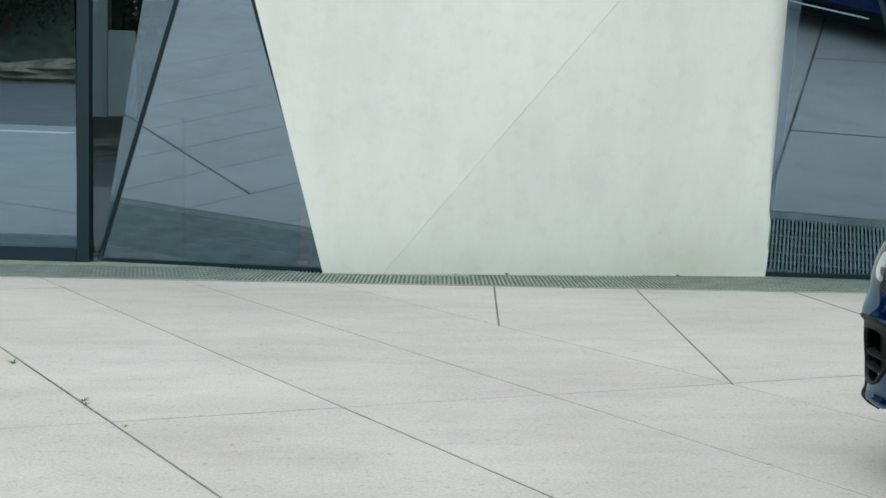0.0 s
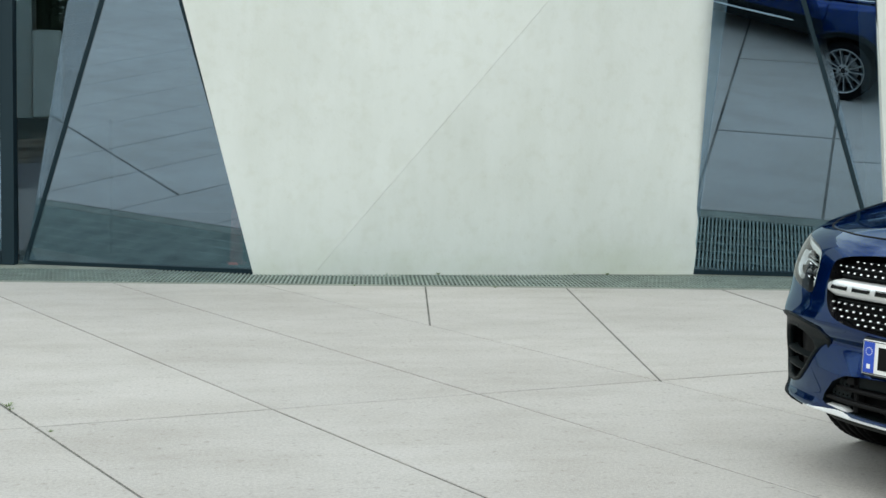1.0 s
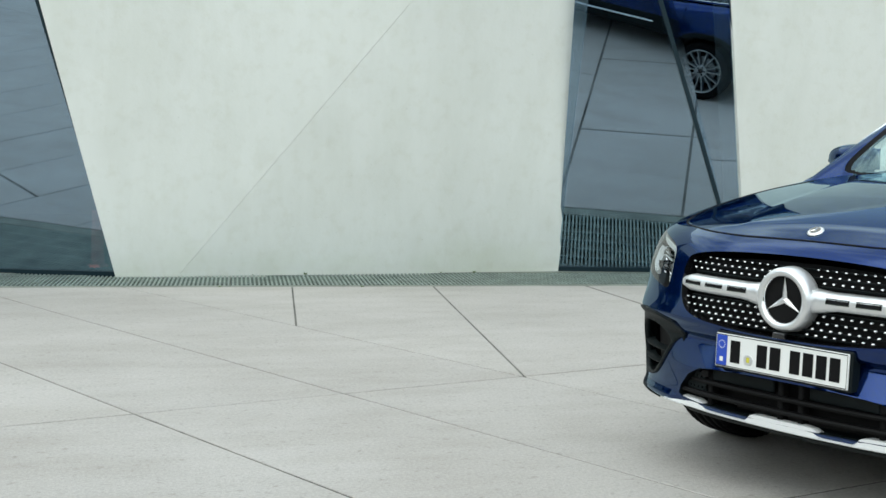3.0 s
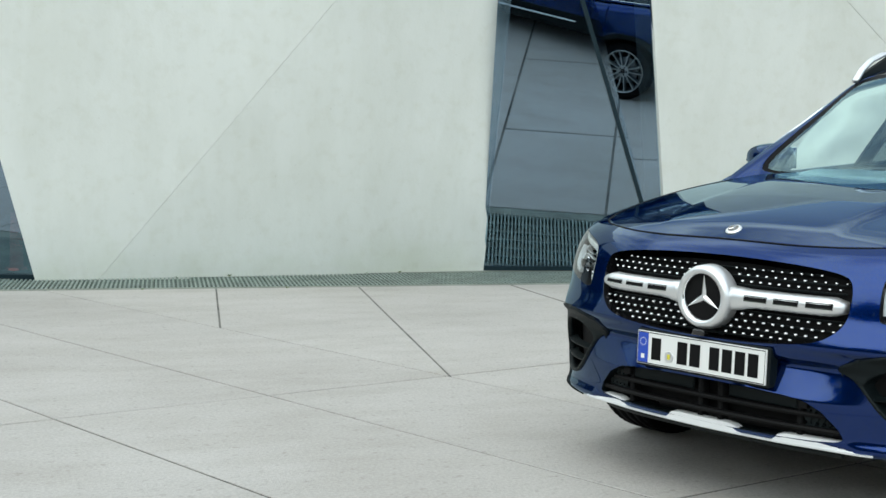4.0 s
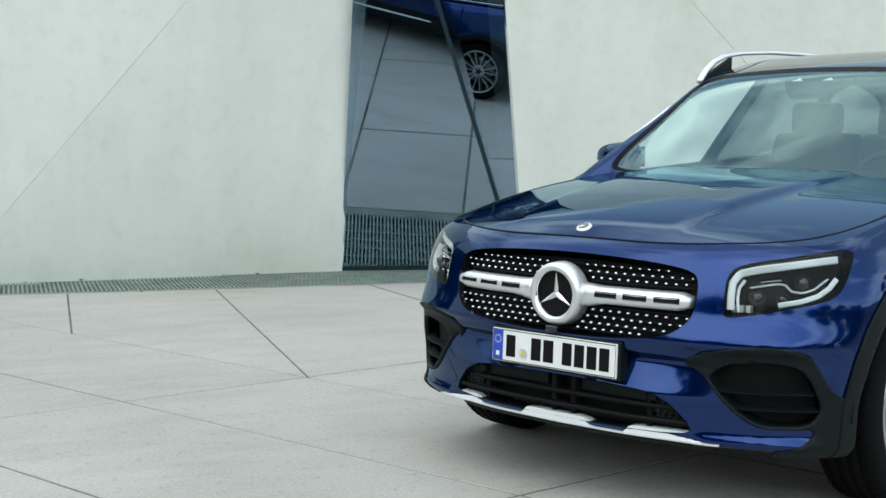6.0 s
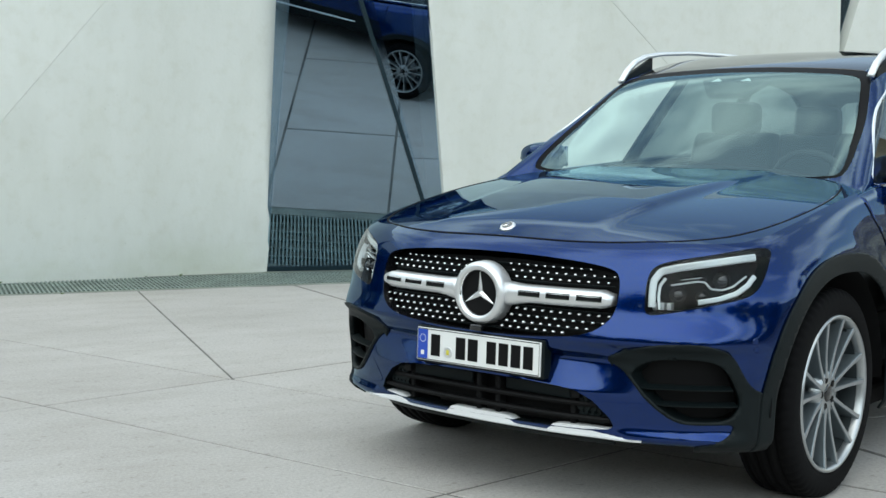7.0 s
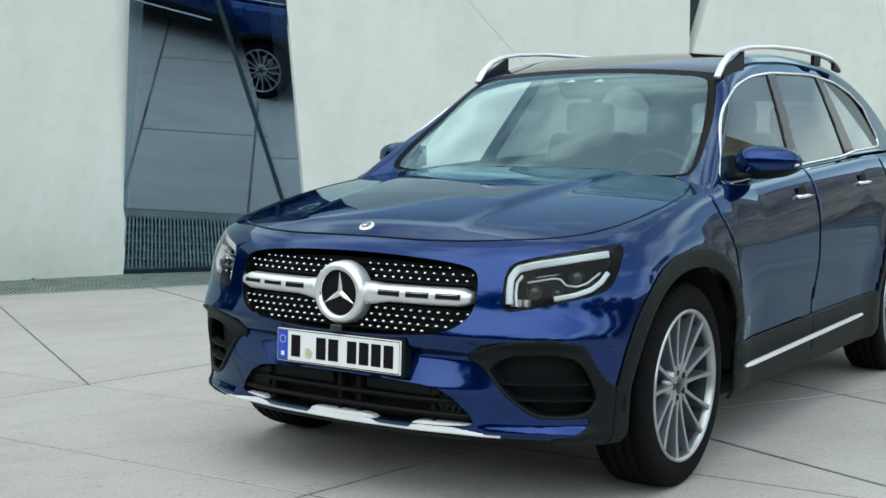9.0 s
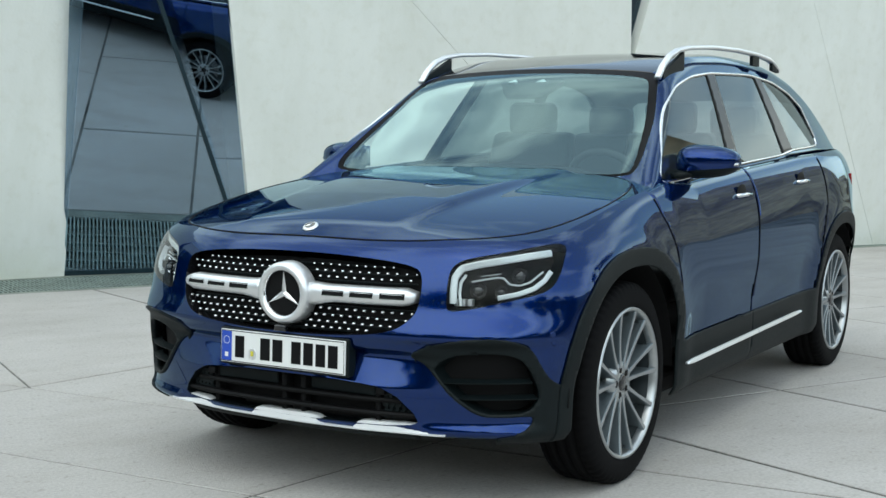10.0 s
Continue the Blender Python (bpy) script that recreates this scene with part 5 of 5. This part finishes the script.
for y in (-0.35, 0.36):
    s = part("sensor", box(front_x(y, 0.41) - 0.04, front_x(y, 0.41) - 0.015, y - 0.016, y + 0.016, 0.392, 0.418, 0.006), M_INK, intake, "dark radar sensor block")
lip_skin, _ = cut(lip_skin, np.abs(lip_skin[0][:, 1]) - 0.47)
sheet("front_lip", moved(lip_skin, 0.002), M_BLACK, car, "black lower bumper lip", 0.012)
skid = part("skid_strip", sweep([on_front(y, 0.276 + 0.006 * abs(y), 0.004) for y in np.linspace(-0.575, 0.575, 40)], [(-0.03, -0.004), (0.006, -0.004), (0.008, 0.002), (-0.03, 0.004)]), M_SKID, car, "bright silver skid plate strip")
for y0, y1 in ((-0.555, -0.345), (-0.165, 0.14), (0.255, 0.545)):
    ys = np.linspace(y0, y1, 12)
    tab = bmesh.new()
    lo = [tab.verts.new(on_front(y, 0.276 + 0.006 * abs(y), 0.011)) for y in ys]
    hi = [tab.verts.new(on_front(y, 0.278 + 0.006 * abs(y) + 0.023 * min(1, min(y - y0, y1 - y) / 0.035 + 0.05), -0.004)) for y in ys]
    bk = [tab.verts.new(v.co + Vector((-0.03, 0, 0.002))) for v in hi]
    for i in range(11):
        tab.faces.new((lo[i], lo[i + 1], hi[i + 1], hi[i]))
        tab.faces.new((hi[i], hi[i + 1], bk[i + 1], bk[i]))
    part("skid_tab", tab, M_SKID, skid, "raised silver pad")

# ---- corner vents ----
v_poly = round_poly(VENT_IN, 1)
for m in sides(vent_frame):
    sheet("vent_frame", moved(m, 0.007), M_BLACK, car, "matt black corner vent surround", 0.028)
for m, sgn in zip(sides(vent_skin), (1, -1)):
    vent = sheet("corner_vent", moved(m, -0.05), M_INK, car, "black corner air vent")
    vv, vf = funnel(v_poly, 0.055, 0.97)
    mesh_ob("vent_wall", *((vv, vf) if sgn > 0 else mirrored(vv, vf)), M_BLACK, vent, "", True)
    for z in (0.452, 0.40):
        ys = [y for y in np.linspace(0.54, 0.86, 34) if poly_d(v_poly, np.array([y]), np.array([z]))[0] < 0.0]
        b = sweep([on_front(y, z, -0.012) for y in ys], [(-0.02, -0.003), (0.012, -0.008), (0.014, -0.004), (-0.02, 0.004)])
        part("louvre", b if sgn > 0 else flip(b), M_BLACK, vent)

# ---- headlamps ----
l_poly = round_poly(LAMP, 2)
TOP_GUIDE = [(0.592, 0.70), (0.588, 0.745), (0.587, 0.783), (0.602, 0.813), (0.653, 0.828), (0.727, 0.843), (0.791, 0.856), (0.822, 0.861)]
SIDE_GUIDE = [(0.614, 0.694), (0.606, 0.735), (0.606, 0.77), (0.618, 0.795)]
LOW_GUIDE = [(0.72, 0.719), (0.774, 0.731), (0.812, 0.748), (0.832, 0.772), (0.84, 0.80)]
BROW = [(0.638, 0.772), (0.709, 0.788), (0.731, 0.785), (0.749, 0.764), (0.778, 0.76), (0.803, 0.771), (0.817, 0.791), (0.826, 0.804)]
TICK = [(0.662, 0.791), (0.69, 0.796), (0.718, 0.801)]


def lamp_bar(points, w, h, out):
    fine_y = np.interp(np.linspace(0, len(points) - 1, 26), range(len(points)), [p[0] for p in points])
    fine_z = np.interp(np.linspace(0, len(points) - 1, 26), range(len(points)), [p[1] for p in points])
    return sweep([on_front(y, z, out) for y, z in zip(fine_y, fine_z)], [(-w, -h), (w, -h), (w, h * 0.7), (w * 0.6, h), (-w * 0.6, h), (-w, h * 0.7)], up=(1, 0.6, 0.15))


for m, sgn in zip(sides(lamp_skin), (1, -1)):
    lens = sheet("headlamp", moved(m, 0.001), M_LENS, car, "clear headlamp with a bright angular light guide")
    lens.visible_shadow = False
    sheet("housing", moved(m, -0.075), M_INK, lens, "dark lamp housing")
    vv, vf = funnel(l_poly, 0.08, 0.96)
    mesh_ob("bezel", *((vv, vf) if sgn > 0 else mirrored(vv, vf)), M_INK, lens, "black bezel", True)
    for pts, w, h, o in ((TOP_GUIDE, 0.0115, 0.008, -0.018), (SIDE_GUIDE, 0.005, 0.006, -0.03), (LOW_GUIDE, 0.008, 0.007, -0.018)):
        b = lamp_bar(pts, w, h, o)
        part("light_guide", b if sgn > 0 else flip(b), M_LAMP, lens, "frosted white light guide")
    for pts, w in ((BROW, 0.003), (TICK, 0.0015)):
        b = lamp_bar(pts, w, 0.006, -0.03)
        part("brow", b if sgn > 0 else flip(b), M_LAMP, lens, "thin white light strip")
    for y, z, r in ((0.66, 0.745, 0.024), (0.775, 0.797, 0.024), (0.73, 0.742, 0.018)):
        p = on_front(y, z, -0.05)
        proj = part("projector", lathe([(0.0, 0.02), (r * 0.6, 0.014), (r * 0.9, 0.0), (r, -0.004), (r * 1.12, 0.002), (r * 1.15, -0.03)], 28, "x"), M_GLOSS, lens, "dark projector lens", True)
        proj.matrix_basis = Matrix.Translation((p.x, sgn * p.y, p.z)) @ pose(0, 0, 0, 0, 0, sgn * 25)
        part("ring", lathe([(r * 1.0, 0.004), (r * 1.1, 0.008), (r * 1.16, 0.0)], 28, "x"), M_CHROME, proj)
    for k in range(3):
        p = on_front(0.60 + 0.022 * k, 0.705, -0.045)
        q = part("reflector", box(-0.008, 0.012, -0.008, 0.008, -0.01, 0.012, 0.002, 1), M_SATIN, lens)
        q.matrix_basis = Matrix.Translation((p.x, sgn * p.y, p.z))


# ---- wheels ----
def wheel_parts(parent):
    R = 0.357
    prof = [(0.262, -0.075), (0.268, -0.088), (0.29, -0.094), (0.325, -0.094), (0.345, -0.088), (0.354, -0.08)]
    for c in (-0.06, -0.02, 0.02, 0.06):
        prof += [(R, c - 0.006), (R - 0.008, c - 0.005), (R - 0.008, c + 0.005), (R, c + 0.006)]
    prof += [(0.354, 0.092), (0.347, 0.102), (0.33, 0.11), (0.31, 0.113), (0.29, 0.1135), (0.27, 0.111), (0.262, 0.1)]
    rubber = lathe(prof, 252)
    for v in rubber.verts:
        r = math.hypot(v.co.x, v.co.z)
        # shoulder blocks between cross grooves
        if r > 0.335 and (v.co.y > 0.07 or v.co.y < -0.07) and round(math.atan2(v.co.z, v.co.x) / (2 * math.pi) * 252) % 4 == 0:
            v.co.x, v.co.z = v.co.x * (r - 0.007) / r, v.co.z * (r - 0.007) / r
    tyre = part("tyre", rubber, M_TYRE, parent, "black low-profile tyre", True)
    part("rim", lathe([(0.235, -0.1), (0.24, 0.02), (0.25, 0.1), (0.254, 0.11), (0.26, 0.1155), (0.266, 0.115), (0.268, 0.104)], 72), M_RIM, parent, "machined alloy rim", True)
    part("barrel", lathe([(0.238, 0.09), (0.225, 0.0), (0.22, -0.08), (0.06, -0.09)], 48), M_RIMDARK, parent, "dark inner barrel", True)
    spoke_me = None
    for k in range(14):
        if spoke_me is None:
            bm = bmesh.new()
            rows_v = []
            for i in range(7):
                t = i / 6
                r = 0.05 + 0.203 * t
                w = 0.0078 + 0.0012 * math.cos(2 * math.pi * t)
                y = 0.088 - 0.004 * math.sin(math.pi * t) + 0.022 * t
                rows_v.append([bm.verts.new(p) for p in ((r, y - 0.062, -w * 1.15), (r, y - 0.003, -w), (r, y, -w * 0.78), (r, y, w * 0.78), (r, y - 0.003, w), (r, y - 0.062, w * 1.15))])
            for p, q in zip(rows_v, rows_v[1:]):
                for i in range(6):
                    f = bm.faces.new((p[i], p[(i + 1) % 6], q[(i + 1) % 6], q[i]))
                    f.material_index = 0 if i == 2 else 1
            bmesh.ops.recalc_face_normals(bm, faces=bm.faces)
            spoke_me = bpy.data.meshes.new("spoke")
            bm.to_mesh(spoke_me)
            bm.free()
            spoke_me.materials.append(M_RIM)
            spoke_me.materials.append(M_RIMSIDE)
        s = new("spoke", spoke_me)
        s.parent = parent
        s.matrix_basis = pose(0, 0, 0, 0, 360 / 14 * k + (1.6 if k % 2 else -1.6), 0)
    hub = part("hub", lathe([(0.0, 0.088), (0.03, 0.088), (0.034, 0.085), (0.05, 0.087), (0.072, 0.086), (0.078, 0.05)], 40), M_RIM, parent, "alloy hub", True)
    part("centre_cap", lathe([(0.0, 0.094), (0.022, 0.093), (0.03, 0.09), (0.032, 0.086)], 32), M_GLOSS, hub, "dark centre cap", True)
    for k in range(5):
        a = 2 * math.pi * k / 5
        # the hub isn't pierced; black discs paint the shade inside the bolt holes
        b = part("bolt", lathe([(0.0, 0.0885), (0.011, 0.088), (0.0125, 0.087), (0.0125, 0.07)], 14), M_INK, hub, "black disc standing in for a shaded bolt hole")
        b.location = (0.048 * math.cos(a), 0, 0.048 * math.sin(a))
    part("brake_disc", lathe([(0.07, 0.03), (0.165, 0.03), (0.168, 0.025), (0.168, 0.01), (0.07, 0.01)], 48), M_DISC, parent, "steel brake disc", True)
    part("caliper", bevel(box(-0.19, -0.11, 0.0, 0.045, -0.07, 0.07), 0.012, 2), M_BLACK, parent, "dark brake caliper")
    return parent


for x, y, turn in ((0.0, 0.787, 0.0), (-2.81, 0.787, 0.0), (0.0, -0.787, 180.0), (-2.81, -0.787, 180.0)):
    wheel = new("wheel")
    wheel.parent = car
    wheel.matrix_basis = pose(x, y, 0.3655, 0, 0, turn)
    wheel["label"] = "multi-spoke silver alloy wheel"
    wheel_parts(wheel)


def liner(cx, sgn):
    bm = bmesh.new()
    rows_v = []
    for i in range(25):
        a = math.pi * (1.0 if cx > -1 else 0.8) * i / 24
        rows_v.append([bm.verts.new((cx + 0.455 * math.cos(a), sgn * y, 0.355 + 0.455 * math.sin(a))) for y in (0.5, 0.885)] + [bm.verts.new((cx + 0.2 * math.cos(a), sgn * 0.5, 0.355 + 0.2 * math.sin(a)))])
    for p, q in zip(rows_v, rows_v[1:]):
        bm.faces.new((p[0], p[1], q[1], q[0]))
        bm.faces.new((p[0], q[0], q[2], p[2]))
    return bm


for cx in ARCHES:
    for sgn in (1, -1):
        part("wheel_liner", liner(cx, sgn), M_UNDER, car, "black wheel arch liner", True)
part("floor_pan", box(-3.45, 0.42, -0.5, 0.5, 0.2, 0.3, 0.03), M_UNDER, car, "dark underbody")
part("floor_pan", box(-2.3, -0.52, -0.8, 0.8, 0.22, 0.3, 0.02), M_UNDER, car, "dark underbody")

# ---- mirrors, handles, bright trim, roof rails ----
def mirror_shell(low, high):
    bm = bmesh.new()
    bmesh.ops.create_uvsphere(bm, u_segments=40, v_segments=28, radius=1.0)
    for v in bm.verts:
        x, y, z = v.co
        q = (abs(x) ** 2.6 + abs(y) ** 2.6 + abs(z) ** 2.6) ** (1 / 2.6)
        x, y, z = x / q, y / q, z / q
        taper = 1.0 - 0.22 * (y + 0.2) * (0.5 if z < 0 else 1.0)
        v.co = (-0.80 + 0.085 * x * (1 - 0.15 * y) - 0.02 * y, 0.89 + 0.122 * y, 1.132 + 0.068 * z * taper + 0.004 * y)
    for z, keep_above in ((low, True), (high, False)):
        if z is not None:
            bmesh.ops.bisect_plane(bm, geom=bm.verts[:] + bm.edges[:] + bm.faces[:], plane_co=(0, 0.9, z), plane_no=(0, -0.08, 1), clear_inner=keep_above, clear_outer=not keep_above)
    return bm


for sgn in (1, -1):
    f = (lambda b: b) if sgn > 0 else flip
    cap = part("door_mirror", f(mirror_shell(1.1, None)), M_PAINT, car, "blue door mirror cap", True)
    part("lower_shell", f(mirror_shell(None, 1.1)), M_BLACK, cap, "black lower shell", True)
    part("indicator", f(sweep([(-0.732 - 0.05 * t ** 2 * 1.4, 0.853 + 0.153 * t, 1.117 + 0.004 * t) for t in np.linspace(0, 1, 12)], [(-0.012, -0.005), (0.012, -0.006), (0.014, 0.0), (0.012, 0.006), (-0.012, 0.005)])), M_CHROME, cap, "slim clear indicator strip", True)
    part("arm", f(sweep([(-0.70, 0.76, 1.075), (-0.74, 0.80, 1.08), (-0.79, 0.85, 1.09)], [(x * 0.045, y * 0.018) for x, y in disc(1, 12)])), M_BLACK, cap, "black mirror arm", True)
    part("mirror_glass", f(box(-0.876, -0.872, 0.80, 0.97, 1.085, 1.18, 0.001, 1)), M_CHROME, cap, "mirror glass")
    for x, z in ((-1.245, 0.982), (-2.13, 1.018)):
        yb = side_y(x, z)
        h = part("door_handle", f(sweep([(x + 0.082, yb - 0.004, z - 0.002), (x + 0.07, yb + 0.014, z), (x, yb + 0.022, z + 0.002), (x - 0.07, yb + 0.016, z), (x - 0.082, yb - 0.004, z - 0.002)], [(q * 0.007, w * 0.0085) for q, w in disc(1, 10)])), M_CHROME, car, "chrome door handle", True)
        # no hollow here: a flat black oval paints the shade of the handle bowl
        bowl = bmesh.new()
        bmesh.ops.create_uvsphere(bowl, u_segments=24, v_segments=12, radius=1.0)
        for v in bowl.verts:
            v.co = (x + 0.066 * v.co.x, yb - 0.003 + 0.006 * v.co.y, z - 0.002 + 0.05 * v.co.z)
        part("recess", f(bowl), M_INK, h, "flat black oval standing in for the shaded handle bowl", True)
    for x0, x1 in ((-0.46, -1.33), (-1.336, -2.0)):
        strip = sweep([(x, 0.94, 0.366 + 0.0185 * (-x - 0.2)) for x in np.linspace(x0, x1, 14)], [(-0.004, -0.0085), (0.007, -0.0085), (0.008, -0.005), (0.002, 0.008), (-0.004, 0.0085)])
        for v in strip.verts:
            # both outer ends run to a rounded point
            end = max(0.25, min(1, (-0.45 - v.co.x) / 0.05, (v.co.x + 2.02) / 0.13)) ** 0.6
            mid = 0.366 + 0.0185 * (-v.co.x - 0.2)
            v.co.z = mid + (v.co.z - mid) * end
        part("sill_strip", f(strip), M_SATIN, car, "bright metal sill strip")
    loop = np.vstack([window_poly, window_poly[:1]])
    run = np.r_[0, np.cumsum(np.hypot(*np.diff(loop, axis=0).T))]
    at = np.linspace(0, run[-1], 260)[:-1]
    tx, tz = np.interp(at, run, loop[:, 0]), np.interp(at, run, loop[:, 1])
    ty = np.array([min(cab_y(x, z), float(glass_y(x, z)) + 0.001) for x, z in zip(tx, tz)])
    for _ in range(24):
        ty = (np.roll(ty, 1) + 2 * ty + np.roll(ty, -1)) / 4
    trim_path = [(x, y - 0.001 - 0.004 * min(1.0, max(0.0, (x + 1.25) / 0.3)) * min(1.0, max(0.0, (z - 1.08) / 0.06)), z) for x, y, z in zip(tx, ty, tz)]
    part("window_trim", f(sweep(trim_path, [(-0.0068, -0.005), (0.0068, -0.005), (0.0055, 0.004), (0.0, 0.006), (-0.0055, 0.004)], up=(0, 0.9, 0.4), closed=True)), M_CHROME, car, "chrome window surround", True)
    RX = [-0.985, -1.04, -1.11, -1.20, -1.34, -1.64, -2.0, -2.3, -2.52, -2.62, -2.68]
    RZ = [1.475, 1.53, 1.573, 1.602, 1.622, 1.642, 1.65, 1.647, 1.634, 1.612, 1.585]
    rail_path = [(x, 0.597 - 0.01 * abs(x + 1.8), z) for x, z in zip(np.interp(np.linspace(0, 10, 60), range(11), RX), np.interp(np.linspace(0, 10, 60), range(11), RZ))]
    rail = part("roof_rail", f(sweep(rail_path, [(-0.013, -0.008), (0.013, -0.008), (0.015, 0.003), (0.009, 0.011), (-0.009, 0.011), (-0.015, 0.003)])), M_SATIN, car, "satin silver roof rail", True)
    for x0, x1 in ((-2.22, -2.32), (-2.55, -2.66), (-1.02, -1.26)):
        part("rail_foot", f(prism([(x0, 0.585, float(top_z(x0, 0.585)) - 0.03), (x1, 0.585, float(top_z(x1, 0.585)) - 0.03), (x1, 0.585, float(np.interp(-x1, [-q for q in RX], RZ)) - 0.01), (x0, 0.585, float(np.interp(-x0, [-q for q in RX], RZ)) - 0.01)], (0, 0.018, 0))), M_BLACK, rail, "black rail foot")
    for y, z in ((0.862, 0.575), (0.86, 0.60)):
        p = on_front(y, z, 0.001)
        s = part("parking_sensor", lathe([(0.0, 0.002), (0.009, 0.002), (0.0105, 0.0)], 16, "x"), M_PAINT, car)
        s.matrix_basis = Matrix.Translation((p.x, sgn * p.y, p.z)) @ pose(0, 0, 0, 0, 0, sgn * 55)
    part("tail_lamp", f(sweep([(-3.22, 0.852, 0.98), (-3.34, 0.822, 0.985), (-3.46, 0.735, 0.99), (-3.53, 0.62, 0.99)], [(-0.01, -0.055), (0.012, -0.055), (0.016, 0.0), (0.012, 0.055), (-0.01, 0.055)])), M_TAIL, car, "red tail lamp")

# ---- cabin ----
part("dashboard", bevel(prism([(-0.5, -0.72, 0.85), (-0.5, -0.72, 1.04), (-0.72, -0.72, 1.075), (-0.86, -0.72, 1.03), (-0.9, -0.72, 0.85)], (0, 1.44, 0)), 0.02), M_CABIN, car, "dark dashboard")
part("cabin_floor", box(-3.4, -0.5, -0.74, 0.74, 0.33, 0.36), M_CABIN, car, "dark cabin floor")
sw = part("steering_wheel", lathe([(0.178 + 0.016 * c, 0.016 * s) for c, s in disc(1, 10) + [disc(1, 10)[0]]], 48, "x"), M_CABIN, car, "dark steering wheel", True)
sw.matrix_basis = pose(-0.99, 0.36, 1.0, 0, 22, 0)
part("spokes", box(-0.012, 0.012, -0.17, 0.17, -0.03, 0.03, 0.01), M_CABIN, sw)


def seat(x, y, w):
    s = part("seat", bevel(box(x - 0.28, x + 0.25, y - w / 2, y + w / 2, 0.5, 0.68), 0.05, 3), M_SEAT, car, "dark leather seat", True)
    part("backrest", bevel(prism([(x - 0.2, y - w / 2, 0.62), (x - 0.37, y - w / 2 + 0.05, 1.25), (x - 0.37, y + w / 2 - 0.05, 1.25), (x - 0.2, y + w / 2, 0.62)], (-0.13, 0, 0)), 0.04, 3), M_SEAT, s, "", True)
    for o in ((0.0,) if w < 0.7 else (-0.36, 0.36)):
        part("headrest", bevel(box(x - 0.47, x - 0.36, y + o - 0.125, y + o + 0.125, 1.24, 1.4), 0.05, 4), M_SEAT, s, "", True)


seat(-1.3, 0.37, 0.52)
seat(-1.3, -0.37, 0.52)
seat(-2.25, 0.0, 1.25)
pod = part("sensor_pod", bevel(prism([(-0.872, -0.085, 1.408), (-0.975, -0.165, 1.478), (-0.975, 0.165, 1.478), (-0.872, 0.085, 1.408)], (-0.03, 0, -0.02)), 0.012), M_INK, car, "dark sensor pod behind the windscreen")
for y in (-0.07, 0.07):
    part("sensor_window", prism([(-0.935, y - 0.025, 1.4625), (-0.935, y + 0.025, 1.4625), (-0.96, y, 1.477)], (0.006, 0, 0.004)), M_LAMP, pod)
